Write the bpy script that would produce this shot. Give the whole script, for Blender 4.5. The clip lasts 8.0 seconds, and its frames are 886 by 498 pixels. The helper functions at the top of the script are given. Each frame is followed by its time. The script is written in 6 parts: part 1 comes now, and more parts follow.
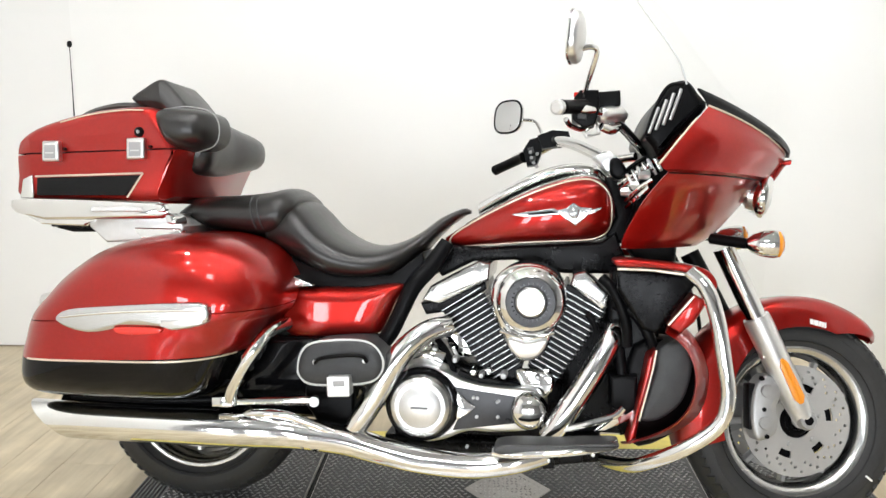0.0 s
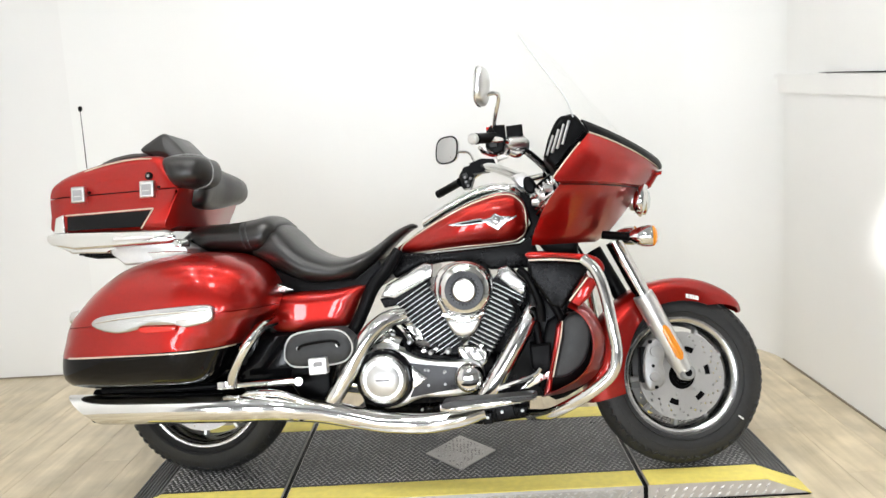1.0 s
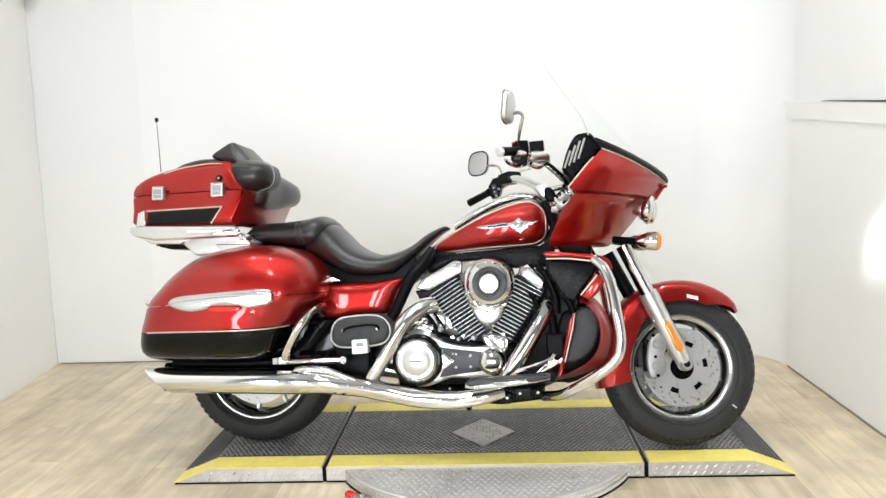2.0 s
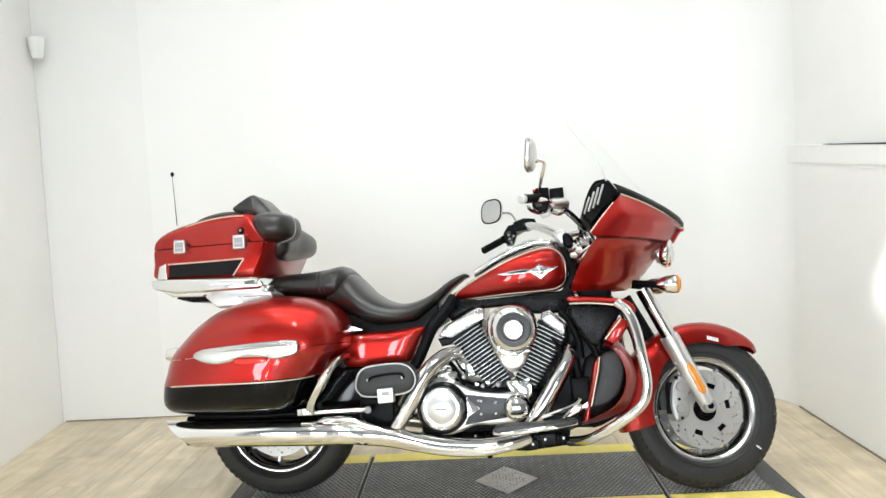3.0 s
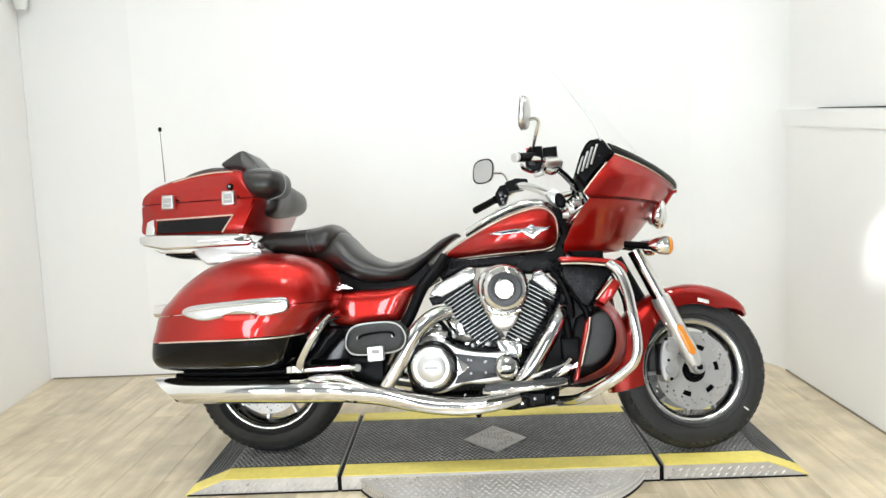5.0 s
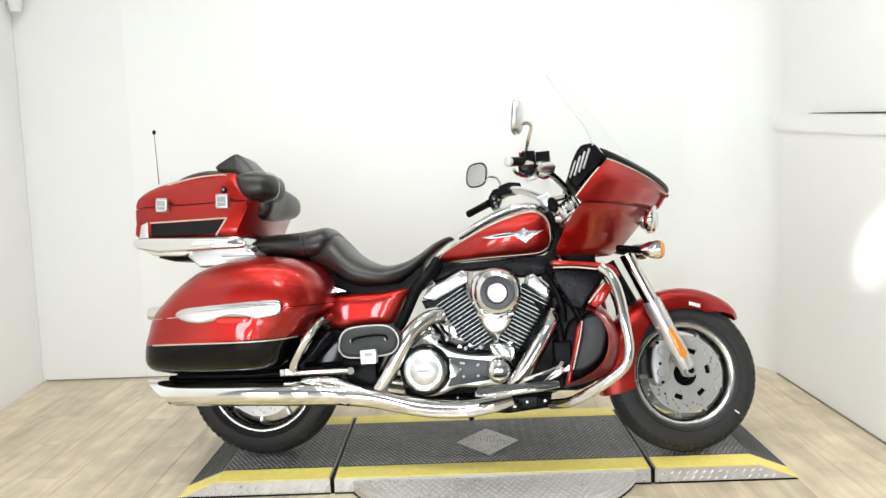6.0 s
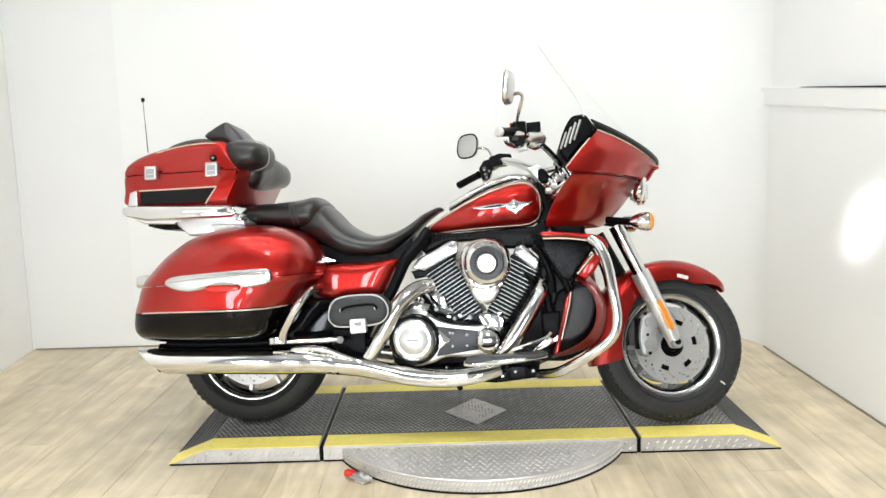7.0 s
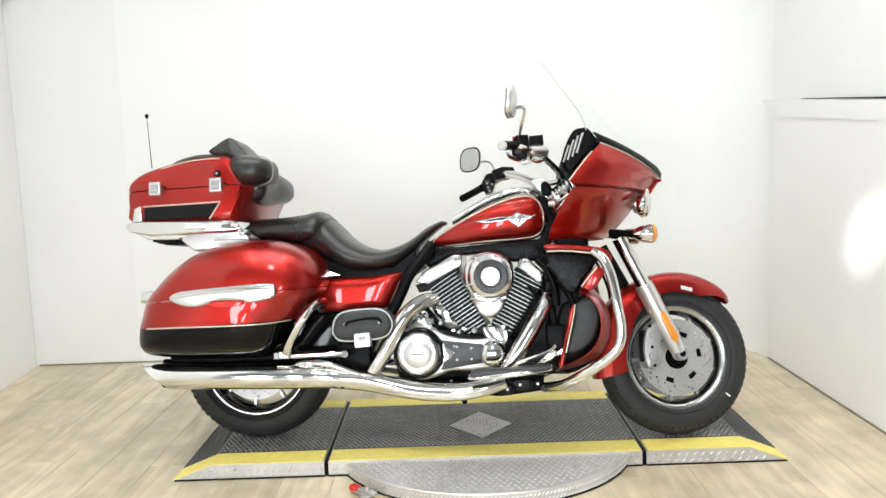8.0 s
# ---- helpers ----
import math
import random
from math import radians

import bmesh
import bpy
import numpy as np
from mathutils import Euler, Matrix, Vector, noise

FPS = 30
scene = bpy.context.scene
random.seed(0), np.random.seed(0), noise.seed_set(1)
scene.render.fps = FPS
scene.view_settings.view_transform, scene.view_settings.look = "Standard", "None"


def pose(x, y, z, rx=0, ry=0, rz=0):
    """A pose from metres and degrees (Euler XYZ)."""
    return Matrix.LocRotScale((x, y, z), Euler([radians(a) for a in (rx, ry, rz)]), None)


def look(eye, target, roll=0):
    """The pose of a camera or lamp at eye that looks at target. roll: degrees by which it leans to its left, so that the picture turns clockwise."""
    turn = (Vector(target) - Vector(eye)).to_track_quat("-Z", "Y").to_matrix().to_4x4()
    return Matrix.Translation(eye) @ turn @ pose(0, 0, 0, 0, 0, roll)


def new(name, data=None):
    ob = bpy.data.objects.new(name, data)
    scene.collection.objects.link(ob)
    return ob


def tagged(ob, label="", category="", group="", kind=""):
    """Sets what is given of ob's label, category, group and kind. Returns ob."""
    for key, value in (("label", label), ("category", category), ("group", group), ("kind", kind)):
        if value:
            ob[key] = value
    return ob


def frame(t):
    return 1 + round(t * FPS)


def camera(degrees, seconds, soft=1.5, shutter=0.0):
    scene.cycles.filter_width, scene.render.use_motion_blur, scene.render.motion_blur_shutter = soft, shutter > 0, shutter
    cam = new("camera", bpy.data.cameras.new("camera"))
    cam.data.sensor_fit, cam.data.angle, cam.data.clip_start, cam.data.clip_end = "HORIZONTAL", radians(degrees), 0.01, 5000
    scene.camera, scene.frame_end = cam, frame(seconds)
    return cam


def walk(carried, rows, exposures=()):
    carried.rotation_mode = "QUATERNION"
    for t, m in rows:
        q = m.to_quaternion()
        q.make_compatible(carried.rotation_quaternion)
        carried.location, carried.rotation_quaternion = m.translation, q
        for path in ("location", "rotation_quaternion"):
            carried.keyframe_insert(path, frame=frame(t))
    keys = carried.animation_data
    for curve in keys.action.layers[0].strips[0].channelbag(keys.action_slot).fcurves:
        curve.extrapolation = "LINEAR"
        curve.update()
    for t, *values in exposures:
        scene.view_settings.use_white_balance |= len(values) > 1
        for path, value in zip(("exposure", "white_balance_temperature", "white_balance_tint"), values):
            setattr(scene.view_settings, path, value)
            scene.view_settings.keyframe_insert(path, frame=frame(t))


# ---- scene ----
cam = camera(56.0, 8.0)
PATH = [
    (0, (0.799, -2.151, 1.268), (0.698, -0.191, 0.882), -0.4),
    (0.5, (0.876, -2.462, 1.261), (0.794, -0.491, 0.932), -0.3),
    (1, (0.894, -2.749, 1.264), (0.862, -0.771, 0.97), -3.3),
    (1.5, (0.912, -3.026, 1.237), (0.782, -1.048, 0.974), -2.4),
    (1.7, (0.934, -3.104, 1.238), (0.807, -1.124, 0.983), -2.4),
    (2.8, (0.79, -3.176, 1.237), (0.754, -1.182, 1.085), -1.5),
    (3, (0.774, -3.182, 1.241), (0.706, -1.187, 1.116), -3.1),
    (3.5, (0.769, -3.186, 1.239), (0.677, -1.196, 1.064), -2.1),
    (4, (0.768, -3.163, 1.224), (0.699, -1.172, 1.052), -1.7),
    (4.5, (0.76, -3.156, 1.216), (0.707, -1.168, 1.003), -2.2),
    (6, (0.767, -3.174, 1.222), (0.736, -1.185, 1.017), -2.2),
    (6.5, (0.768, -3.176, 1.208), (0.745, -1.193, 0.949), -1.8),
    (7, (0.77, -3.18, 1.209), (0.759, -1.198, 0.941), -1.7),
    (7.5, (0.766, -3.184, 1.207), (0.748, -1.199, 0.963), -2.0),
    (8, (0.764, -3.184, 1.212), (0.749, -1.198, 0.975), -2.1),
]
walk(cam, [(t, look(eye, target, roll)) for t, eye, target, roll in PATH], [(0, 0.08, 6240, 9), (0.5, 0.04, 6220, 9), (1, 0.02, 6220, 9), (1.7, 0.04, 6200, 8.5), (2.8, 0.02, 6150, 6.5), (8, 0.05, 6180, 7)])

from mathutils.bvhtree import BVHTree

# ---------------------------------------------------------------- light
world = bpy.data.worlds.new("world")
scene.world = world
world.use_nodes = True
world.node_tree.nodes["Background"].inputs["Color"].default_value = (1.0, 0.98, 0.95, 1)
world.node_tree.nodes["Background"].inputs["Strength"].default_value = 0.3


def area(name, at, target, sx, sy, watts, colour=(1, 0.97, 0.93)):
    data = bpy.data.lights.new(name, "AREA")
    data.shape, data.size, data.size_y, data.energy, data.color = "RECTANGLE", sx, sy, watts, colour
    ob = new(name, data)
    ob.matrix_world = look(at, target)
    return ob


CEIL = 3.6
PANELS = [(0.4, -3.6)]
SPOTS = [(x, y) for y in (-2.9, -1.5, -0.1) for x in (-0.7, 0.2, 1.1, 2.0)]
for px_, py_ in PANELS:
    area("ceiling_panel_light", (px_, py_, CEIL - 0.07), (px_, py_ + 0.001, 0), 0.56, 1.16, 15, (0.92, 0.97, 1.0))
# added spot that makes the bright patch on the side wall
beam = bpy.data.lights.new("wall_patch_beam", "SPOT")
beam.energy, beam.spot_size, beam.spot_blend, beam.shadow_soft_size, beam.color = 1500, radians(3.9), 1.0, 0.05, (1.0, 0.97, 0.94)
new("wall_patch_beam", beam).matrix_world = look((-0.6, -2.9, CEIL - 0.36), (2.51, 0.28, 0.80))
# unseen windows behind the camera, added for low frontal light
HALL_Y = -6.2
FILL_WINDOWS = [(-2.6, -1.9), (-1.3, -0.6), (0.0, 0.7), (1.3, 2.0)]
SILL, HEAD_Z = 0.2, 1.85
for xa, xb in FILL_WINDOWS:
    area("window_daylight", ((xa + xb) / 2, HALL_Y + 0.03, 1.03), ((xa + xb) / 2, 0, 1.03), xb - xa - 0.12, 1.5, 44, (0.95, 0.97, 1.0))


# ---------------------------------------------------------------- materials
def material(name, colour, rough=0.5, metal=0.0, coat=0.0, spec=0.5):
    m = bpy.data.materials.new(name)
    m.use_nodes = True
    b = m.node_tree.nodes["Principled BSDF"]
    b.inputs["Base Color"].default_value = (*colour, 1)
    b.inputs["Roughness"].default_value = rough
    b.inputs["Metallic"].default_value = metal
    b.inputs["Coat Weight"].default_value = coat
    b.inputs["Coat Roughness"].default_value = 0.03
    b.inputs["Specular IOR Level"].default_value = spec
    return m


def textured(m, scale, amount, bump=0.0, stretch=(1, 1, 1), rough=0.0, detail=6.0, fine=0.0):
    """Noise that varies the base colour's value, the roughness and the relief, at two scales."""
    t = m.node_tree
    b = t.nodes["Principled BSDF"]
    co = t.nodes.new("ShaderNodeTexCoord")
    mp = t.nodes.new("ShaderNodeMapping")
    mp.inputs["Scale"].default_value = stretch
    t.links.new(co.outputs["Object"], mp.inputs["Vector"])
    n1 = t.nodes.new("ShaderNodeTexNoise")
    n1.inputs["Scale"].default_value, n1.inputs["Detail"].default_value = scale, detail
    n2 = t.nodes.new("ShaderNodeTexNoise")
    n2.inputs["Scale"].default_value, n2.inputs["Detail"].default_value = scale * 0.13, 3.0
    for n in (n1, n2):
        t.links.new(mp.outputs["Vector"], n.inputs["Vector"])
    add = t.nodes.new("ShaderNodeMath")
    add.operation = "ADD"
    t.links.new(n1.outputs["Fac"], add.inputs[0])
    t.links.new(n2.outputs["Fac"], add.inputs[1])
    rng = t.nodes.new("ShaderNodeMapRange")
    rng.inputs["From Min"].default_value, rng.inputs["From Max"].default_value = 0.6, 1.4
    rng.inputs["To Min"].default_value, rng.inputs["To Max"].default_value = 1 - amount, 1 + amount
    t.links.new(add.outputs[0], rng.inputs["Value"])
    hsv = t.nodes.new("ShaderNodeHueSaturation")
    hsv.inputs["Color"].default_value = b.inputs["Base Color"].default_value
    t.links.new(rng.outputs[0], hsv.inputs["Value"])
    t.links.new(hsv.outputs[0], b.inputs["Base Color"])
    if rough:
        r2 = t.nodes.new("ShaderNodeMapRange")
        base = b.inputs["Roughness"].default_value
        r2.inputs["From Min"].default_value, r2.inputs["From Max"].default_value = 0.6, 1.4
        r2.inputs["To Min"].default_value, r2.inputs["To Max"].default_value = max(0, base - rough), base + rough
        t.links.new(add.outputs[0], r2.inputs["Value"])
        t.links.new(r2.outputs[0], b.inputs["Roughness"])
    if bump:
        bp = t.nodes.new("ShaderNodeBump")
        bp.inputs["Strength"].default_value, bp.inputs["Distance"].default_value = 1.0, bump
        t.links.new(n1.outputs["Fac"], bp.inputs["Height"])
        t.links.new(bp.outputs[0], b.inputs["Normal"])
    return m


def candy(name, colour):
    """Metallic lacquer: fine flakes under a clear coat."""
    m = material(name, colour, 0.30, 0.74, 0.8, 0.12)
    return textured(m, 900, 0.10, detail=1.0)


RED = candy("candy_red_lacquer", (0.335, 0.0108, 0.0072))
BLACK = textured(material("black_lacquer", (0.003, 0.003, 0.0035), 0.08, 0, 0.0, 0.22), 30, 0.2)
CHROME = textured(material("chrome", (0.74, 0.74, 0.73), 0.06, 1.0), 14, 0.03, rough=0.03)
SATIN = textured(material("satin_aluminium", (0.66, 0.66, 0.65), 0.33, 0.75), 90, 0.06, rough=0.06)
STEEL = textured(material("brake_steel", (0.50, 0.495, 0.485), 0.46, 0.75), 60, 0.05, rough=0.08)
RUBBERMAT = textured(material("grey_rubber_mat", (0.05, 0.048, 0.045), 0.45), 200, 0.2)
CAST = textured(material("cast_silver", (0.38, 0.38, 0.375), 0.42, 0.6), 80, 0.1, rough=0.08)
BRUSHED = textured(material("brushed_bar", (0.56, 0.56, 0.55), 0.24, 1.0), 30, 0.08, rough=0.06, stretch=(0.3, 1, 3))
VINYL = textured(material("black_vinyl", (0.012, 0.011, 0.010), 0.32, 0, 0.0, 0.55), 300, 0.2, bump=0.00008, rough=0.05)
RUBBER = textured(material("tyre_rubber", (0.027, 0.027, 0.027), 0.55, 0, 0, 0.3), 120, 0.25, bump=0.0003, rough=0.1)
MATT = textured(material("black_plastic", (0.003, 0.003, 0.0034), 0.36, 0, 0, 0.09), 180, 0.25, bump=0.0002, rough=0.08)
ENGINE = textured(material("engine_black", (0.003, 0.003, 0.0034), 0.30, 0, 0, 0.12), 110, 0.3, rough=0.1)
GREYPAD = textured(material("grey_vinyl", (0.038, 0.039, 0.040), 0.45, 0, 0, 0.3), 300, 0.2, bump=0.0003)
PINSTRIPE = material("champagne_pinstripe", (0.62, 0.52, 0.40), 0.35, 0.3, 0.6)
FOOTRUBBER = textured(material("grey_rubber", (0.022, 0.022, 0.022), 0.42), 90, 0.2)
BADGE = textured(material("antique_silver", (0.42, 0.42, 0.42), 0.25, 1.0), 200, 0.35)
POLISHED = textured(material("polished_alloy", (0.76, 0.76, 0.75), 0.31, 1.0), 7, 0.04, rough=0.04)
FINEDGE = textured(material("machined_fin", (0.74, 0.74, 0.73), 0.38, 0.7), 90, 0.1, rough=0.06)
GUNMETAL = textured(material("gunmetal", (0.036, 0.036, 0.038), 0.32, 0.5), 60, 0.15, rough=0.06)
OPAL = material("opal_glass", (0.80, 0.81, 0.79), 0.15, 0, 0.4)
DARKSATIN = textured(material("black_satin_plastic", (0.003, 0.003, 0.0035), 0.26, 0, 0, 0.12), 150, 0.2, rough=0.06)
GREYPIN = material("grey_switch", (0.30, 0.30, 0.30), 0.4)
PALEPIPE = material("pale_grey_piping", (0.55, 0.55, 0.54), 0.4)
AMBER = material("amber_plastic", (0.74, 0.26, 0.016), 0.2, 0, 0.5)
REFLRED = material("red_reflector", (0.62, 0.02, 0.01), 0.15, 0, 0.6)
WHITEDECAL = material("white_decal", (0.82, 0.82, 0.80), 0.4)
GREYLINE = material("grey_engraving", (0.12, 0.12, 0.12), 0.4)
YELLOW = textured(material("yellow_paint", (0.86, 0.73, 0.18), 0.55), 45, 0.12, bump=0.0003, rough=0.08)
PLATE = textured(material("tread_plate_aluminium", (0.58, 0.56, 0.54), 0.38, 0.5), 25, 0.16, rough=0.1, bump=0.0003)
GRIPTOP = textured(material("worn_black_tread_plate", (0.054, 0.054, 0.054), 0.36, 0.2), 22, 0.4, rough=0.12, bump=0.0003)
LUGBRIGHT = textured(material("bright_tread_lug", (0.72, 0.71, 0.69), 0.30, 0.5), 40, 0.1, rough=0.08)
RIBBLACK = textured(material("ribbed_black_rubber", (0.13, 0.13, 0.13), 0.5), 60, 0.25, rough=0.1)
TREADWORN = textured(material("worn_tread_tops", (0.42, 0.415, 0.41), 0.38, 0.5), 18, 0.5, rough=0.1)
WALLWHITE = textured(material("white_gloss_wall", (0.80, 0.80, 0.785), 0.50), 3.0, 0.015, rough=0.05)
# left wall's white is raised to offset the weaker light it gets
LEFTLIFTED = textured(material("white_left_wall_lightened", (0.87, 0.868, 0.852), 0.50), 3.0, 0.015, rough=0.05)
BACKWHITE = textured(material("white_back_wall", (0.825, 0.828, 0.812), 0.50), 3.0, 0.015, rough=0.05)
RIGHTWHITE = textured(material("white_side_wall", (0.82, 0.818, 0.80), 0.45), 3.0, 0.02, rough=0.05)
UPPERGREY = textured(material("grey_upper_wall", (0.81, 0.808, 0.79), 0.6), 3.0, 0.03)
HALLFLOOR = textured(material("hall_floor", (0.25, 0.245, 0.235), 0.4), 3.0, 0.2)
HALLGREY = textured(material("grey_hall_wall", (0.50, 0.49, 0.48), 0.7), 2.0, 0.08)
CEILING = textured(material("ceiling_grey", (0.42, 0.42, 0.41), 0.8), 4.0, 0.02)
UNDERLAY = textured(material("floor_underlay", (0.24, 0.19, 0.13), 0.5), 6, 0.2)
FOOTLINE = textured(material("grey_brown_strip", (0.24, 0.20, 0.15), 0.5), 12, 0.25)
CAPSHADE = material("shadow_gap_black", (0.01, 0.01, 0.01), 0.8)
MIRROR = material("mirror_glass", (0.66, 0.67, 0.68), 0.02, 1.0)


def glassy(name, colour, rough=0.0):
    m = bpy.data.materials.new(name)
    m.use_nodes = True
    t = m.node_tree
    out = t.nodes["Material Output"]
    t.nodes.remove(t.nodes["Principled BSDF"])
    clear = t.nodes.new("ShaderNodeBsdfTransparent")
    clear.inputs["Color"].default_value = (*colour, 1)
    gloss = t.nodes.new("ShaderNodeBsdfGlossy")
    gloss.inputs["Roughness"].default_value = rough
    lw = t.nodes.new("ShaderNodeLayerWeight")
    pw = t.nodes.new("ShaderNodeMath")
    pw.operation = "POWER"
    pw.inputs[1].default_value = 4.0
    t.links.new(lw.outputs["Facing"], pw.inputs[0])
    fr = t.nodes.new("ShaderNodeMath")
    fr.operation = "MULTIPLY_ADD"
    fr.inputs[1].default_value, fr.inputs[2].default_value = 0.035, 0.003
    t.links.new(pw.outputs[0], fr.inputs[0])
    mix = t.nodes.new("ShaderNodeMixShader")
    t.links.new(fr.outputs[0], mix.inputs[0])
    t.links.new(clear.outputs[0], mix.inputs[1])
    t.links.new(gloss.outputs[0], mix.inputs[2])
    t.links.new(mix.outputs[0], out.inputs["Surface"])
    return m


SCREEN = glassy("clear_screen", (0.997, 0.998, 0.997))
EDGE = material("frosted_edge", (0.55, 0.56, 0.55), 0.3)
LENS = glassy("clear_lens", (0.9, 0.92, 0.92), 0.02)


def lamp_material(name, strength):
    m = bpy.data.materials.new(name)
    m.use_nodes = True
    b = m.node_tree.nodes["Principled BSDF"]
    b.inputs["Base Color"].default_value = (0.9, 0.9, 0.88, 1)
    b.inputs["Emission Color"].default_value = (1, 0.97, 0.93, 1)
    b.inputs["Emission Strength"].default_value = strength
    return m


SPOTGLOW = lamp_material("lit_downlight", 960)
FILLGLOW = lamp_material("fill_window_glow", 1.2)
PANELGLOW = lamp_material("lit_panel", 8)


def plank_material():
    m = material("oak_laminate", (0.52, 0.42, 0.30), 0.32)
    t = m.node_tree
    b = t.nodes["Principled BSDF"]
    co = t.nodes.new("ShaderNodeTexCoord")
    info = t.nodes.new("ShaderNodeObjectInfo")
    shift = t.nodes.new("ShaderNodeVectorMath")
    shift.operation = "ADD"
    sc = t.nodes.new("ShaderNodeVectorMath")
    sc.operation = "SCALE"
    sc.inputs["Scale"].default_value = 37.0
    t.links.new(info.outputs["Random"], sc.inputs[0])
    t.links.new(co.outputs["Object"], shift.inputs[0])
    t.links.new(sc.outputs[0], shift.inputs[1])
    mp = t.nodes.new("ShaderNodeMapping")
    mp.inputs["Scale"].default_value = (9, 0.9, 9)
    t.links.new(shift.outputs[0], mp.inputs["Vector"])
    grain = t.nodes.new("ShaderNodeTexNoise")
    grain.inputs["Scale"].default_value, grain.inputs["Detail"].default_value = 2.2, 9.0
    grain.inputs["Distortion"].default_value = 0.8
    t.links.new(mp.outputs[0], grain.inputs["Vector"])
    ramp = t.nodes.new("ShaderNodeValToRGB")
    e = ramp.color_ramp.elements
    e[0].position, e[0].color = 0.26, (0.455, 0.376, 0.240, 1)
    e[1].position, e[1].color = 0.74, (0.70, 0.604, 0.434, 1)
    t.links.new(grain.outputs["Fac"], ramp.inputs["Fac"])
    hsv = t.nodes.new("ShaderNodeHueSaturation")
    rng = t.nodes.new("ShaderNodeMapRange")
    rng.inputs["To Min"].default_value, rng.inputs["To Max"].default_value = 0.92, 1.08
    t.links.new(info.outputs["Random"], rng.inputs["Value"])
    geo = t.nodes.new("ShaderNodeNewGeometry")
    mottle = t.nodes.new("ShaderNodeTexNoise")
    mottle.inputs["Scale"].default_value, mottle.inputs["Detail"].default_value = 5.5, 5.0
    t.links.new(geo.outputs["Position"], mottle.inputs["Vector"])
    mr = t.nodes.new("ShaderNodeMapRange")
    mr.inputs["From Min"].default_value, mr.inputs["From Max"].default_value = 0.3, 0.7
    mr.inputs["To Min"].default_value, mr.inputs["To Max"].default_value = 0.80, 1.12
    t.links.new(mottle.outputs["Fac"], mr.inputs["Value"])
    both = t.nodes.new("ShaderNodeMath")
    both.operation = "MULTIPLY"
    t.links.new(rng.outputs[0], both.inputs[0])
    t.links.new(mr.outputs[0], both.inputs[1])
    t.links.new(both.outputs[0], hsv.inputs["Value"])
    t.links.new(ramp.outputs[0], hsv.inputs["Color"])
    t.links.new(hsv.outputs[0], b.inputs["Base Color"])
    bp = t.nodes.new("ShaderNodeBump")
    bp.inputs["Distance"].default_value = 0.0002
    t.links.new(grain.outputs["Fac"], bp.inputs["Height"])
    t.links.new(bp.outputs[0], b.inputs["Normal"])
    return m


OAK = plank_material()


# ---------------------------------------------------------------- mesh helpers
def part(name, bm, mat, parent=None, label="", smooth=40, local=None):
    """Links a bmesh as one mesh object, under a thing or under a part."""
    bmesh.ops.recalc_face_normals(bm, faces=bm.faces[:])
    me = bpy.data.meshes.new(name)
    bm.to_mesh(me)
    bm.free()
    me.materials.append(mat)
    if smooth:
        me.polygons.foreach_set("use_smooth", [True] * len(me.polygons))
        me.set_sharp_from_angle(angle=radians(smooth))
    ob = new(name, me)
    if parent is not None:
        ob.parent = parent
    if local is not None:
        ob.matrix_local = local
    if label:
        ob["label"] = label
    return ob


def thing(name, m, label, category, group="", kind=""):
    ob = new(name)
    ob.matrix_world = m
    return tagged(ob, label, category, group, kind)


def box(x0, x1, y0, y1, z0, z1, bevel=0.0, seg=2, bm=None):
    bm = bm or bmesh.new()
    made = bmesh.ops.create_cube(bm, size=1, matrix=Matrix.LocRotScale(((x0 + x1) / 2, (y0 + y1) / 2, (z0 + z1) / 2), None, (abs(x1 - x0), abs(y1 - y0), abs(z1 - z0))))
    if bevel:
        edges = list({e for v in made["verts"] for e in v.link_edges})
        bmesh.ops.bevel(bm, geom=edges, offset=bevel, segments=seg, affect="EDGES", profile=0.5)
    return bm


def smooth_line(pts, n=5, closed=False):
    """Catmull-Rom curve through points of any dimension."""
    p = [Vector(q) for q in pts]
    out, k = [], len(p)
    for i in range(k if closed else k - 1):
        a = p[(i - 1) % k] if closed or i else p[0] * 2 - p[1]
        b, c = p[i], p[(i + 1) % k]
        d = p[(i + 2) % k] if closed or i + 2 < k else c * 2 - b
        for j in range(n):
            t = j / n
            out.append(0.5 * (2 * b + (c - a) * t + (2 * a - 5 * b + 4 * c - d) * t * t + (3 * b - a - 3 * c + d) * t ** 3))
    if not closed:
        out.append(p[-1])
    return out


def ring_faces(bm, rings, closed_ends=True, wrap=True):
    n = len(rings[0])
    for a, b in zip(rings, rings[1:]):
        for i in range(n if wrap else n - 1):
            j = (i + 1) % n
            bm.faces.new((a[i], a[j], b[j], b[i]))
    if closed_ends:
        bm.faces.new(rings[0][::-1])
        bm.faces.new(rings[-1])


